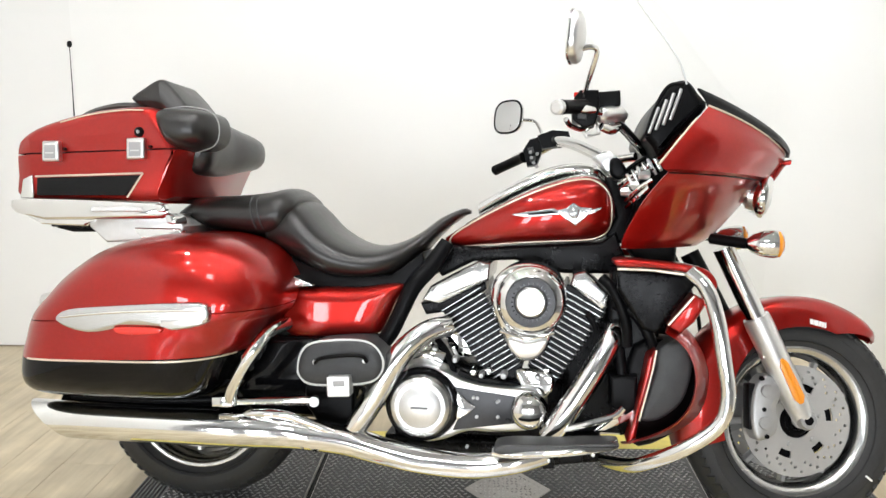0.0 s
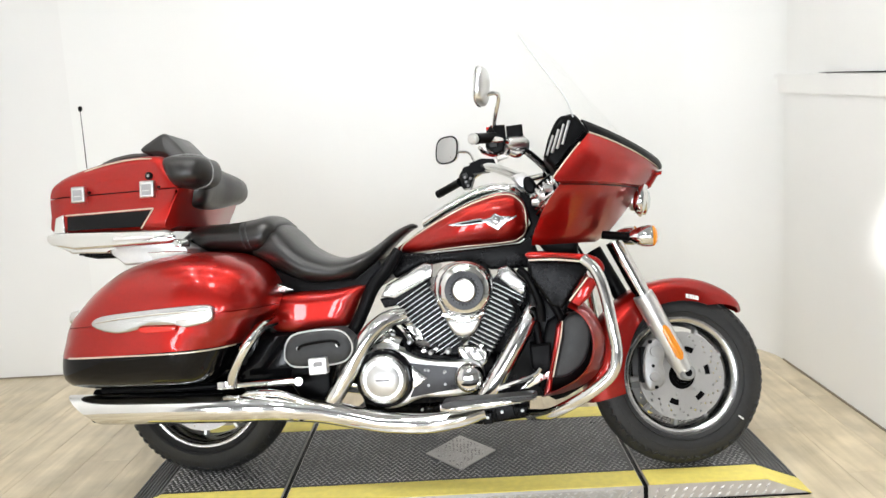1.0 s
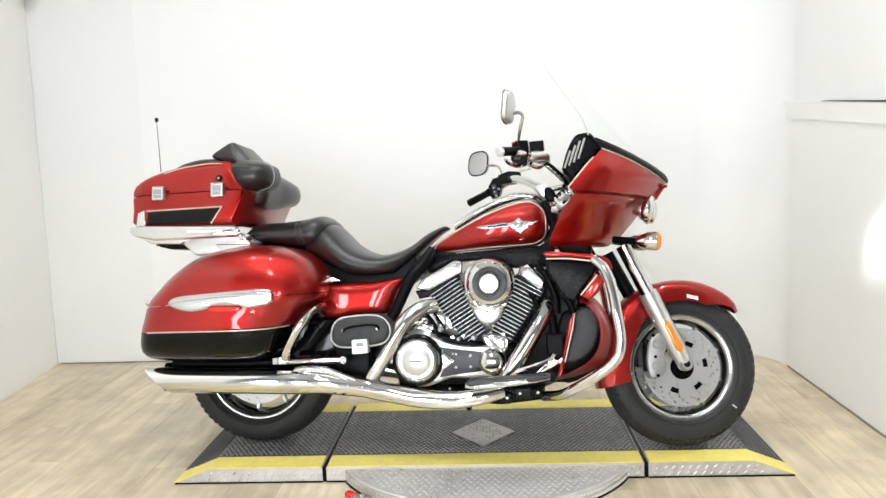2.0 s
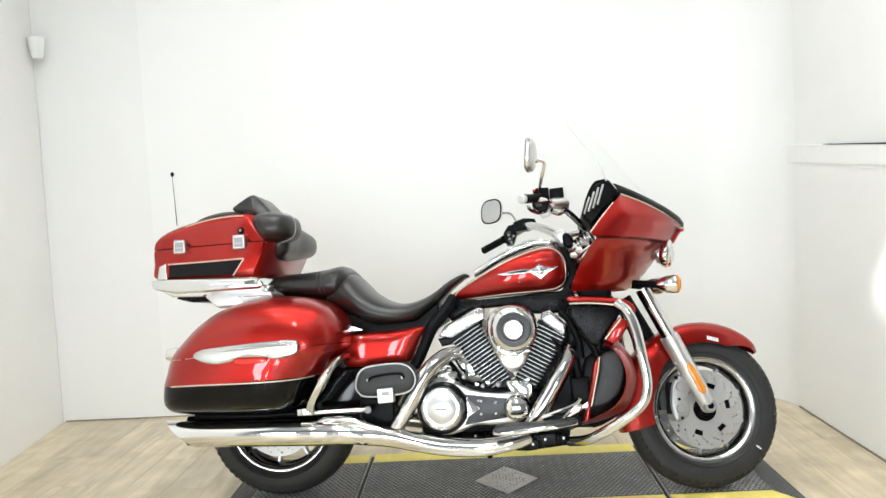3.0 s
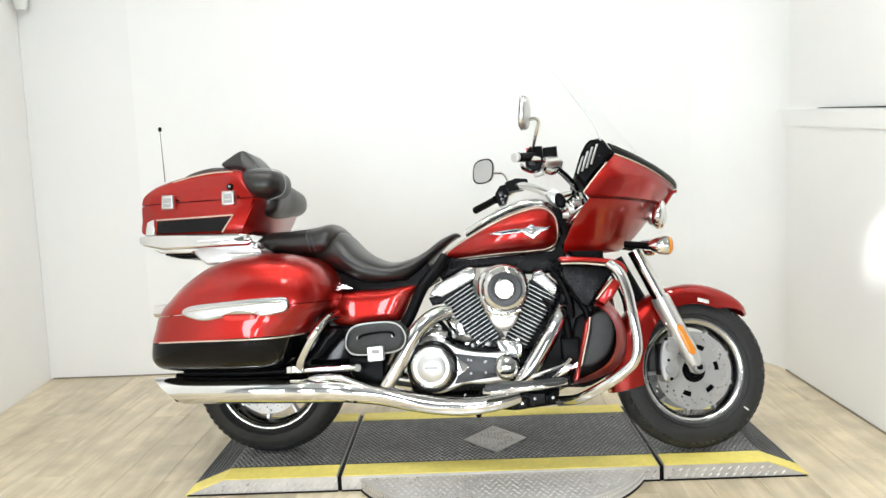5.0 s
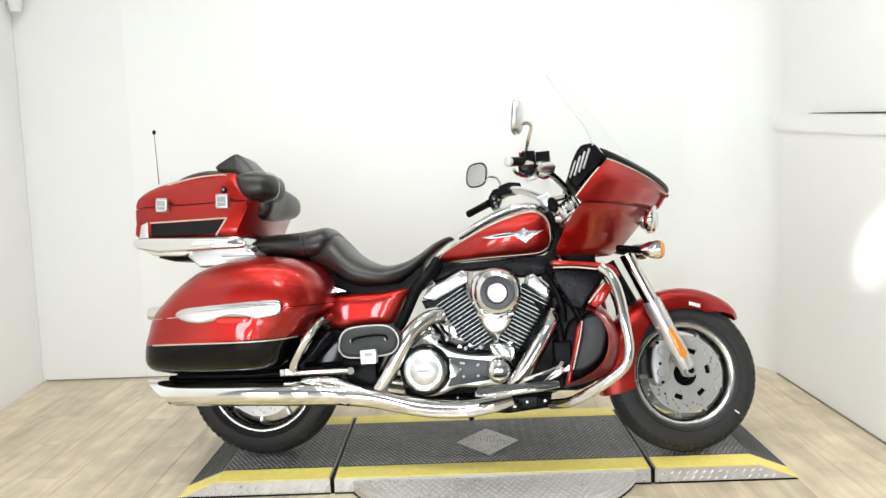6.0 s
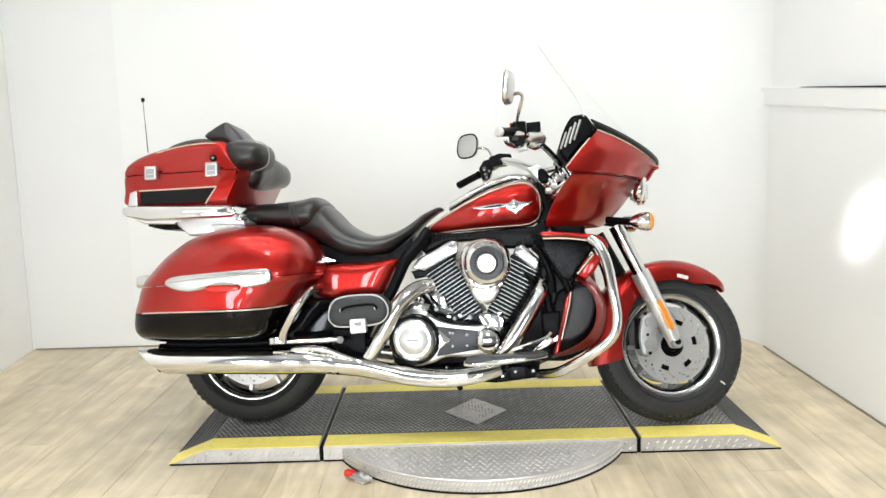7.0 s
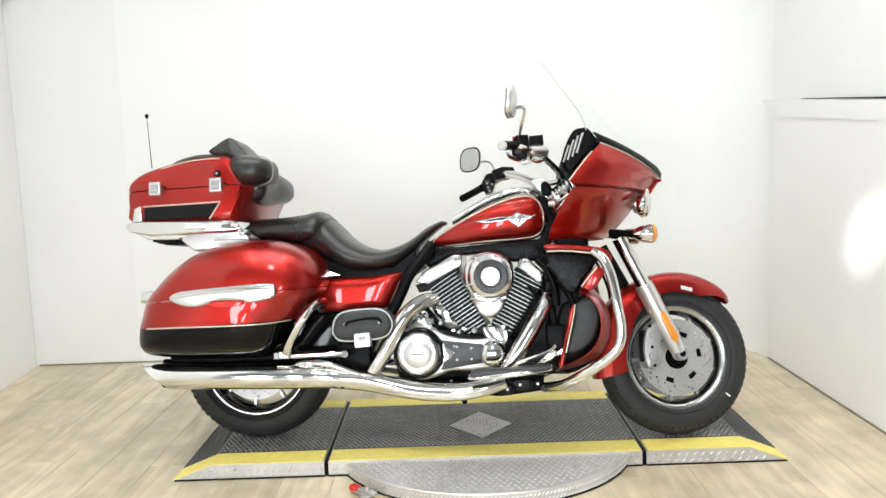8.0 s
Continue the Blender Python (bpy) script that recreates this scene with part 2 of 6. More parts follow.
def tube(pts, radius, res=10, n=5, flat=1.0, bm=None, smooth_path=True, up=(0, 1, 0)):
    """A round or flattened bar along a path. radius: one number or one a point; flat: thickness across 'up'."""
    bm = bm or bmesh.new()
    radii = [radius] * len(pts) if isinstance(radius, (int, float)) else radius
    path = smooth_line([(*p, r) for p, r in zip(pts, radii)], n) if smooth_path else [Vector((*p, r)) for p, r in zip(pts, radii)]
    rings = []
    for i, q in enumerate(path):
        a, b = path[max(i - 1, 0)], path[min(i + 1, len(path) - 1)]
        d = (Vector(b[:3]) - Vector(a[:3])).normalized()
        side = d.cross(Vector(up))
        side = side.normalized() if side.length > 1e-4 else d.orthogonal().normalized()
        top = side.cross(d).normalized()
        rings.append([bm.verts.new(Vector(q[:3]) + side * (math.cos(2 * math.pi * k / res) * q[3]) + top * (math.sin(2 * math.pi * k / res) * q[3] * flat)) for k in range(res)])
    ring_faces(bm, rings)
    return bm


def lathe(profile, seg=40, axis="Y", bm=None, at=(0, 0, 0), closed=False):
    """Turns (radius, height) about an axis."""
    bm = bm or bmesh.new()
    rings = []
    for r, h in profile:
        ring = []
        for k in range(seg):
            c, s = math.cos(2 * math.pi * k / seg) * r, math.sin(2 * math.pi * k / seg) * r
            v = {"Y": (c, h, s), "X": (h, c, s), "Z": (c, s, h)}[axis]
            ring.append(bm.verts.new(Vector(v) + Vector(at)))
        rings.append(ring)
    if closed:
        rings.append(rings[0])
    for a, b in zip(rings, rings[1:]):
        for i in range(seg):
            j = (i + 1) % seg
            bm.faces.new((a[i], a[j], b[j], b[i]))
    if not closed:
        for ring, r in ((rings[0], profile[0][0]), (rings[-1], profile[-1][0])):
            if r > 1e-4:
                bm.faces.new(ring)
    bmesh.ops.remove_doubles(bm, verts=bm.verts[:], dist=1e-5)
    return bm


def inset(line, d):
    """A closed outline moved inwards by d."""
    n = len(line)
    turn = sum(line[i][0] * line[(i + 1) % n][1] - line[(i + 1) % n][0] * line[i][1] for i in range(n))
    sign = 1 if turn > 0 else -1
    out = []
    for i in range(n):
        t = (line[(i + 1) % n] - line[i - 1])
        t = t.normalized() if t.length > 1e-9 else Vector((1, 0))
        out.append(line[i] + Vector((-t[1], t[0])) * d * sign)
    return out


def pillow(outline, y0, y1, rnd=0.02, dome=0.0, n=4, bm=None, smooth_path=True, both=False, steps=4):
    """A body with a side outline in x, z, from y0 to y1, its y1 rim rounded and its face domed (both: the y0 side too)."""
    bm = bm or bmesh.new()
    line = smooth_line(outline, n, True) if smooth_path else [Vector(p) for p in outline]
    s = 1 if y1 > y0 else -1
    rows = []
    side = [(rnd * (1 - math.cos(math.radians(90 * k / steps))), y1 - s * rnd * (1 - math.sin(math.radians(90 * k / steps)))) for k in range(steps + 1)]
    if both:
        rows += [(i, y0 + (y1 - y)) for i, y in side[::-1]]
    else:
        rows.append((0, y0))
    rows += side
    rings = [[bm.verts.new((p[0], y, p[1])) for p in inset(line, i)] for i, y in rows]
    ring_faces(bm, rings, closed_ends=False)
    for ring, y, out in ((rings[-1], y1, s), (rings[0], y0 if both else None, -s)):
        if dome and y is not None:
            c = sum((v.co for v in ring), Vector()) / len(ring)
            last = ring
            for f in (0.85, 0.65, 0.42, 0.2):
                r = [bm.verts.new((c.x + (v.co.x - c.x) * f, y + out * dome * (1 - f * f), c.z + (v.co.z - c.z) * f)) for v in ring]
                ring_faces(bm, [last, r], closed_ends=False)
                last = r
            tip = bm.verts.new((c.x, y + out * dome, c.z))
            for i in range(len(last)):
                bm.faces.new((last[i], last[(i + 1) % len(last)], tip))
        else:
            bm.faces.new(ring)
    return bm


def dome(outline, y0, y1, power=5.0, n=4, back=0.0):
    """A smooth cushion: the outline shrinks towards its middle while it swells from y0 to y1."""
    bm = bmesh.new()
    line = smooth_line(outline, n, True)
    c = sum(line, Vector((0, 0))) / len(line)
    rings = [[bm.verts.new((p[0], y0 - (y1 - y0) * back, p[1])) for p in line]]
    for f in (1.0, 0.997, 0.99, 0.975, 0.95, 0.915, 0.87, 0.81, 0.73, 0.63, 0.5, 0.35, 0.18):
        y = y0 + (y1 - y0) * (1 - f ** power) ** 0.5
        rings.append([bm.verts.new((c[0] + (p[0] - c[0]) * f, y, c[1] + (p[1] - c[1]) * f)) for p in line])
    ring_faces(bm, rings, False)
    bm.faces.new(rings[0])
    tip = bm.verts.new((c[0], y1, c[1]))
    last = rings[-1]
    for i in range(len(last)):
        bm.faces.new((last[i], last[(i + 1) % len(last)], tip))
    return bm


def band(outer, inner, y, depth, n=4, res=16, square=0.6, twist=0.0):
    """A flattened bar between two side curves, swelling to either side of y by depth."""
    bm = bmesh.new()
    rings = []
    for a, b in zip(smooth_line(outer, n), smooth_line(inner, n)):
        c, h = (a + b) / 2, (a - b) / 2
        ring = []
        for k in range(res):
            t = 2 * math.pi * k / res
            u, v = (math.copysign(abs(f) ** square, f) for f in (math.cos(t), math.sin(t)))
            ring.append(bm.verts.new((c[0] + h[0] * u, y + depth * v + twist * u, c[1] + h[1] * u)))
        rings.append(ring)
    ring_faces(bm, rings)
    return bm


def hull(stations, seg=28, n=5, power=2.4, bm=None, shift=None):
    """A body lofted along x. Station: x, bottom, top, half width. The section is a rounded rectangle."""
    bm = bm or bmesh.new()
    rings = []
    for q in smooth_line(stations, n):
        x, zb, zt, w = q[0], q[1], q[2], max(q[3], 0.004)
        zc, h = (zb + zt) / 2, max((zt - zb) / 2, 0.003)
        ring = []
        for k in range(seg):
            a = 2 * math.pi * k / seg
            c, s = math.cos(a), math.sin(a)
            ring.append(bm.verts.new((x, w * math.copysign(abs(c) ** (2 / power), c), zc + h * math.copysign(abs(s) ** (2 / power), s))))
        rings.append(ring)
    ring_faces(bm, rings)
    return bm


def cut(bm, at, normal, keep):
    """A copy of bm cut by a plane: keep 1 is the side that the normal points to, -1 the other."""
    b = bm.copy()
    bmesh.ops.bisect_plane(b, geom=b.verts[:] + b.edges[:] + b.faces[:], plane_co=at, plane_no=normal, clear_inner=keep > 0, clear_outer=keep < 0)
    return b


def shave(bm, at, normal):
    """Cuts a flat off a closed body, on the side that the normal points to."""
    made = bmesh.ops.bisect_plane(bm, geom=bm.verts[:] + bm.edges[:] + bm.faces[:], plane_co=at, plane_no=normal, clear_outer=True)
    bmesh.ops.contextual_create(bm, geom=[g for g in made["geom_cut"] if isinstance(g, bmesh.types.BMEdge)])


def clipped(q, k=0.26):
    """An outline with its corners cut off."""
    out = []
    for i, p in enumerate(q):
        a, b = q[i - 1], q[(i + 1) % len(q)]
        out += [tuple(p[m] + (o[m] - p[m]) * k * f for m in (0, 1)) for o, f in ((a, 1.0), (a, 0.3), (b, 0.3), (b, 1.0))]
    return out


def on_face(bm, path, lift=0.001, start=-1.2, way=1):
    """The points (x, z) of a path laid on the near face of a body."""
    tree = BVHTree.FromBMesh(bm)
    out = []
    for x, z in path:
        hitp, *_ = tree.ray_cast(Vector((x, start, z)), Vector((0, way, 0)))
        if hitp is not None:
            out.append((x, hitp.y - way * lift, z))
    return out


def stripe(name, bm, pts, radius, mat, parent, closed=False, n=4, label=""):
    """A thin line on the face of a body."""
    line = [(p[0], p[1]) for p in smooth_line(pts, n, closed)]
    if closed:
        line.append(line[0])
    laid = on_face(bm, line)
    return part(name, tube(laid, radius, 6, 1, smooth_path=False), mat, parent, label) if len(laid) > 2 else None


def rod(a, b, radius, res=12, bm=None):
    return tube([a, b], radius, res, 1, bm=bm, smooth_path=False)


# ---------------------------------------------------------------- the room
X0, X1, YB, YF = -1.77, 2.51, 1.72, -6.2
WY = -0.7


def structure(name, bm, mat, label, category, smooth=30):
    return tagged(part(name, bm, mat, None, "", smooth), label, category, "", "structure")


floor = structure("floor", box(X0 - 1.6, X1 + 3.2, -2.5, YB + 0.32, -0.12, -0.006), UNDERLAY, "pale oak laminate plank floor", "floor")
# floor outside the bay is unseen, grey to darken the bike's reflections
structure("floor_hall", box(X0 - 1.6, X1 + 3.2, YF - 0.2, -2.5, -0.12, -0.002), HALLFLOOR, "unseen grey floor added for darker reflections", "floor")
structure("floor_side", box(X1 + 0.3, X1 + 3.2, -2.5, WY, -0.1, -0.002), HALLFLOOR, "unseen grey floor added for darker reflections", "floor")
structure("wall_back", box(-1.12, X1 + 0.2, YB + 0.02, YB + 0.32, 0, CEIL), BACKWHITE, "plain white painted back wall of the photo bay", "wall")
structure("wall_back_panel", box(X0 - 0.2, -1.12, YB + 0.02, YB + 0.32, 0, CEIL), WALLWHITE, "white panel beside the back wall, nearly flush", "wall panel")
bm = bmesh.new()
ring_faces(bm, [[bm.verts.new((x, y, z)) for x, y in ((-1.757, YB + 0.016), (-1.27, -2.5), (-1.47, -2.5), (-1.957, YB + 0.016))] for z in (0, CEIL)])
structure("wall_left", bm, LEFTLIFTED, "glossy white side wall, lightened to offset its dimmer light", "wall")


def sloped(x0, x1, za, zb_, ha, hb):
    """A wall strip along the right side from the front (za to ha) to the back (zb_ to hb)."""
    bm = bmesh.new()
    v = [bm.verts.new(p) for p in ((x0, WY, za), (x1, WY, za), (x1, YB + 0.016, zb_), (x0, YB + 0.016, zb_), (x0, WY, ha), (x1, WY, ha), (x1, YB + 0.016, hb), (x0, YB + 0.016, hb))]
    for f in ((0, 1, 2, 3), (4, 5, 6, 7), (0, 1, 5, 4), (1, 2, 6, 5), (2, 3, 7, 6), (3, 0, 4, 7)):
        bm.faces.new([v[i] for i in f])
    return bm


structure("wall_right", sloped(X1, X1 + 0.052, 0, 0, 1.297, 1.44), RIGHTWHITE, "low glossy white side wall with a sloping cap", "wall")


def cove(x, y, r, z0, z1, way, steps=14):
    """A concave quarter round in a corner; way: 1 for a corner on the right, -1 on the left."""
    bm = bmesh.new()
    prof = [(x + way * 0.01, y + 0.01)] + [(x - way * r * (1 - math.sin(a)), y - r * (1 - math.cos(a))) for a in [math.radians(90 * k / steps) for k in range(steps + 1)]]
    ring_faces(bm, [[bm.verts.new((px, py, z)) for px, py in prof] for z in (z0, z1)])
    return bm


# quarter rounds added so the shading step in the corner fades
structure("wall_corner_low", cove(X1 - 0.001, YB + 0.019, 0.40, 0.0, 1.40, 1), BACKWHITE, "rounded corner piece added to soften the corner's shading", "wall", 60)
structure("wall_corner_upper", cove(X1 + 0.0118, YB + 0.019, 0.40, 1.40, CEIL, 1), BACKWHITE, "rounded corner piece added to soften the corner's shading", "wall", 60)
structure("wall_right_trim", sloped(X1 - 0.006, X1 - 0.001, 1.217, 1.345, 1.293, 1.436), RIGHTWHITE, "white trim band along the low wall's top", "trim")
# tapering black strip in place of the shadow along the wall's cap
bm = bmesh.new()
for (ya, yb_) in ((WY, 0.95),):
    q = []
    for y in (ya, yb_):
        z = 1.19 + (y + 2.6) / (YB + 0.016 + 2.6) * 0.25
        q.append([bm.verts.new((x, y, z + h)) for x, h in ((X1 - 0.004, 0.0005), (X1 - 0.004, 0.012 if y < 0 else 0.002), (X1 + 0.050, 0.012 if y < 0 else 0.002), (X1 + 0.050, 0.0005))])
    ring_faces(bm, q)
structure("wall_cap_shade", bm, CAPSHADE, "black strip for the gap's shadow along the low wall's top", "trim")
bm = bmesh.new()
ring_faces(bm, [[bm.verts.new((x, y, z)) for x, y in ((X1 + 0.055, WY), (X1 + 0.3, WY), (X1 + 0.3, YB + 0.016), (X1 + 0.004, YB + 0.016))] for z in (0, CEIL)])
structure("wall_right_upper", bm, UPPERGREY, "pale grey upper wall set back above the low wall", "wall")
# thin grey brown strips where the walls meet the floor
structure("wall_foot_side", box(X1 - 0.007, X1 - 0.001, WY + 0.02, YB - 0.39, 0.0008, 0.008), FOOTLINE, "thin grey brown strip along the side wall's foot", "trim")
structure("wall_foot_back", box(-1.74, X1 - 0.42, YB + 0.012, YB + 0.0185, 0.0008, 0.007), FOOTLINE, "thin grey brown strip along the back wall's foot", "trim")
# unseen hall walls, added in grey for the bike to reflect
structure("wall_hall_right", box(X1 + 3.0, X1 + 3.2, YF, WY, 0, CEIL), HALLGREY, "unseen plain grey wall added to close the hall", "wall")
structure("wall_hall_end", box(X1 + 0.3, X1 + 3.0, WY, WY + 0.15, 0, CEIL), HALLGREY, "unseen plain grey wall added to close the hall", "wall")
structure("wall_hall_left", box(X0 - 1.6, X0 - 1.4, YF, -2.6, 0, CEIL), HALLGREY, "unseen plain grey wall added to close the hall", "wall")
structure("wall_hall_return", box(X0 - 1.4, -1.28, -2.67, -2.502, 0, CEIL), HALLGREY, "unseen plain grey wall added to close the hall", "wall")
structure("wall_behind_sill", box(X0 - 1.6, X1 + 3.2, YF - 0.2, YF, 0, SILL), HALLGREY, "unseen grey wall below the added windows", "wall")
structure("wall_behind_head", box(X0 - 1.6, X1 + 3.2, YF - 0.2, YF, HEAD_Z, CEIL), HALLGREY, "unseen grey wall above the added windows", "wall")
edges_x = [X0 - 1.6] + [v for w in FILL_WINDOWS for v in w] + [X1 + 3.2]
for k in range(0, len(edges_x), 2):
    structure("wall_behind_pier", box(edges_x[k], edges_x[k + 1], YF - 0.2, YF, SILL, HEAD_Z), HALLGREY, "unseen grey wall pier between the added windows", "wall")
# glowing panes of the added fill windows
for k, (xa, xb) in enumerate(FILL_WINDOWS):
    win = tagged(new("window_%d" % (k + 1)), "tall unseen window added as a frontal light", "window", "shop windows", "structure")
    win.location = ((xa + xb) / 2, YF - 0.1, SILL)
    w = (xb - xa) / 2
    bm = bmesh.new()
    for a in ((-w, -w + 0.05, 0, 1.65), (w - 0.05, w, 0, 1.65), (-w + 0.05, w - 0.05, 0, 0.05), (-w + 0.05, w - 0.05, 1.6, 1.65)):
        box(a[0], a[1], -0.03, 0.03, a[2], a[3], bm=bm)
    part("window_frame", bm, MATT, win)
    part("pane", box(-w + 0.05, w - 0.05, -0.004, 0.004, 0.05, 1.6), FILLGLOW, win)
structure("ceiling", box(X0 - 1.6, X1 + 3.2, YF - 0.2, YB + 0.2, CEIL, CEIL + 0.15), CEILING, "plain grey ceiling", "ceiling")


def ceiling_panel(x, y):
    t = thing("ceiling_panel_lamp", pose(x, y, CEIL), "flat white rectangular ceiling light panel, lit", "ceiling light", "ceiling panels")
    bm = bmesh.new()
    for a in ((-0.31, -0.285, -0.61, 0.61), (0.285, 0.31, -0.61, 0.61), (-0.285, 0.285, -0.61, -0.585), (-0.285, 0.285, 0.585, 0.61)):
        box(a[0], a[1], a[2], a[3], -0.05, 0, bm=bm)
    part("frame", bm, WHITEDECAL, t)
    part("diffuser", box(-0.284, 0.284, -0.584, 0.584, -0.03, -0.02), PANELGLOW, t)


def downlight(x, y):
    t = thing("downlight", pose(x, y, CEIL), "small round white ceiling spotlight, lit", "ceiling light", "downlights")
    part("ring", lathe([(0.085, 0), (0.085, -0.02), (0.048, -0.02), (0.039, -0.004)], 20, "Z"), WHITEDECAL, t)
    part("bulb", lathe([(0.038, -0.004), (0.032, -0.014), (0.0, -0.018)], 14, "Z"), SPOTGLOW, t)


for px_, py_ in PANELS:
    ceiling_panel(px_, py_)
for px_, py_ in SPOTS:
    downlight(px_, py_)
# housing for the added wall patch spot, out of view
track = thing("wall_patch_spotlight", look((-0.68, -2.98, CEIL - 0.25), (2.51, 0.28, 0.80)), "small white spotlight added to light a patch of the side wall", "spotlight")
part("housing", lathe([(0.0, 0.12), (0.04, 0.11), (0.048, 0.02), (0.05, -0.03), (0.044, -0.03), (0.04, 0.02), (0, 0.03)], 20, "Z"), WHITEDECAL, track)
arm = part("arm", rod((0, 0, 0.0), (0, 0, 0.2), 0.008), WHITEDECAL, track)
arm.matrix_world = pose(-0.68, -2.98, CEIL - 0.2)

# ---------------------------------------------------------------- the turntable platform
PT = 0.058
PY0, PY1 = -0.155, 0.616
platform = thing("motorcycle_platform", pose(0, 0, 0), "low black and yellow tread plate motorcycle platform with ramped ends", "platform")


def deck(x0, x1, r0=0.0, r1=0.0):
    """A section of the platform; r0, r1: the run of its ramped ends."""
    bm = bmesh.new()
    prof = [(x0, 0.001), (x0 + max(r0, 0.0), PT), (x1 - max(r1, 0.0), PT), (x1, 0.001)]
    if not r0:
        prof[0:2] = [(x0, 0.001), (x0, PT)]
    a = [bm.verts.new((x, PY0, z)) for x, z in prof]
    b = [bm.verts.new((x, PY1, z)) for x, z in prof]
    bm.faces.new(a)
    bm.faces.new(b[::-1])
    for i in range(4):
        j = (i + 1) % 4
        bm.faces.new((a[i], b[i], b[j], a[j]))
    return bm


SECTIONS = [(-0.317, 0.262, 0.15, 0), (0.278, 1.464, 0, 0), (1.480, 2.018, 0, 0.15)]


def top_z(x, s):
    x0, x1, r0, r1 = s
    z = PT
    if r0:
        z = min(z, PT * (x - x0) / r0)
    if r1:
        z = min(z, PT * (x1 - x) / r1)
    return z


def lug(bm, at, ang, length, width, height, normal="Z"):
    """One raised lens of tread plate."""
    c, s = math.cos(ang), math.sin(ang)
    def place(u, v, w):
        a, b = u * c - v * s, u * s + v * c
        return (at[0] + a, at[1] + b, at[2] + w) if normal == "Z" else (at[0] + a, at[1] - w, at[2] + b)
    p = [bm.verts.new(place(*q)) for q in ((-length, 0, 0), (0, -width, 0), (length, 0, 0), (0, width, 0), (-length * 0.45, 0, height), (length * 0.45, 0, height))]
    for f in ((0, 1, 4), (1, 5, 4), (1, 2, 5), (2, 3, 5), (3, 4, 5), (3, 0, 4)):
        bm.faces.new([p[i] for i in f])


for s in SECTIONS:
    sec = part("deck_section", deck(*s), PLATE, platform, "tread plate section with a black top", smooth=0)
    x0, x1, r0, r1 = s
    # the black top sheet and the yellow edge strips, laid on the deck
    stops = sorted({x0 + 0.004, x0 + r0, x1 - r1, x1 - 0.004})
    for nm, ya, yb_, mat in (("top_sheet", PY0 + 0.117, PY1 - 0.117, GRIPTOP), ("edge_strip", PY0 + 0.0, PY0 + 0.114, YELLOW), ("edge_strip", PY1 - 0.114, PY1, YELLOW)):
        bm = bmesh.new()
        for xa, xb in zip(stops, stops[1:]):
            if xb - xa < 0.01:
                continue
            q = [bm.verts.new((x, y, top_z(x, s) + h)) for h in (0.0005, 0.004) for x, y in ((xa, ya), (xb, ya), (xb, yb_), (xa, yb_))]
            for f in ((0, 1, 2, 3), (4, 5, 6, 7), (0, 1, 5, 4), (1, 2, 6, 5), (2, 3, 7, 6), (3, 0, 4, 7)):
                bm.faces.new([q[i] for i in f])
        part(nm, bm, mat, sec, smooth=0)
    # raised treads on top
    bm = bmesh.new()
    row = 0
    y = PY0 + 0.132
    while y < PY1 - 0.124:
        x = x0 + 0.014 + (row % 2) * 0.010
        col = 0
        while x < x1 - 0.012:
            if top_z(x, s) > PT - 0.002 and not (s is SECTIONS[1] and abs(x - 0.87) / 0.135 + abs(y - 0.193) / 0.165 < 1.05):
                lug(bm, (x, y, top_z(x, s) + 0.0038), math.radians(40 if (row + col) % 2 else -40), 0.0096, 0.0037, 0.0028)
            x += 0.020
            col += 1
        y += 0.0170
        row += 1
    tagged(part("tread", bm, TREADWORN, sec, smooth=0), kind="stuff")
    # cross ribs on the ramped end
    for run, edge, way in ((r0, x0, 1), (r1, x1, -1)):
        for k in range(7 if run else 0):
            xr = edge + way * (0.016 + k * 0.0195)
            rise = math.atan2(PT, run) * -way
            part("rib", box(-0.0045, 0.0045, PY0 + 0.119, PY1 - 0.119, 0, 0.006, 0.002, 1), RIBBLACK, sec, local=Matrix.Translation((xr, 0, top_z(xr, s) + 0.003)) @ Matrix.Rotation(rise, 4, "Y"))
    part("base_strip", box(x0 + (0.01 if r0 else 0), x1 - (0.01 if r1 else 0), PY0 - 0.004, PY0 - 0.0005, 0.0005, 0.006), MATT, sec, "black rubber base strip")
    bm = bmesh.new()
    k = 0
    x = x0 + 0.02
    while x < x1 - 0.012:
        for z in (0.015, 0.038):
            if z < top_z(x, s) - 0.012:
                lug(bm, (x + (0.011 if z > 0.02 else 0), PY0 + 0.0002, z), math.radians(42 if k % 2 else 48), 0.0130, 0.0048, 0.0036, "Y")
        x += 0.03
        k += 1
    tagged(part("side_tread", bm, LUGBRIGHT, sec, smooth=0), kind="stuff")

# black fillers stand in for the shade between deck sections
for xj in (0.270, 1.472):
    part("joint_filler", box(xj - 0.0075, xj + 0.0075, PY0 + 0.002, PY1 - 0.002, 0.001, PT - 0.006), MATT, platform, "black filler standing in for the shade in the joint")
bm = bmesh.new()
for sgn in (0, 1):
    q = [bm.verts.new((0.869 + dx, 0.193 + dy, PT + 0.0042 + 0.0035 * sgn)) for dx, dy in ((-0.13, 0), (0, -0.165), (0.13, 0), (0, 0.165))]
    bm.faces.new(q)
bm.verts.ensure_lookup_table()
for i in range(4):
    bm.faces.new([bm.verts[k] for k in (i, (i + 1) % 4, 4 + (i + 1) % 4, 4 + i)])
inlay = part("diamond_inlay", bm, PLATE, platform, "bare worn silver tread plate diamond", smooth=0)
bm = bmesh.new()
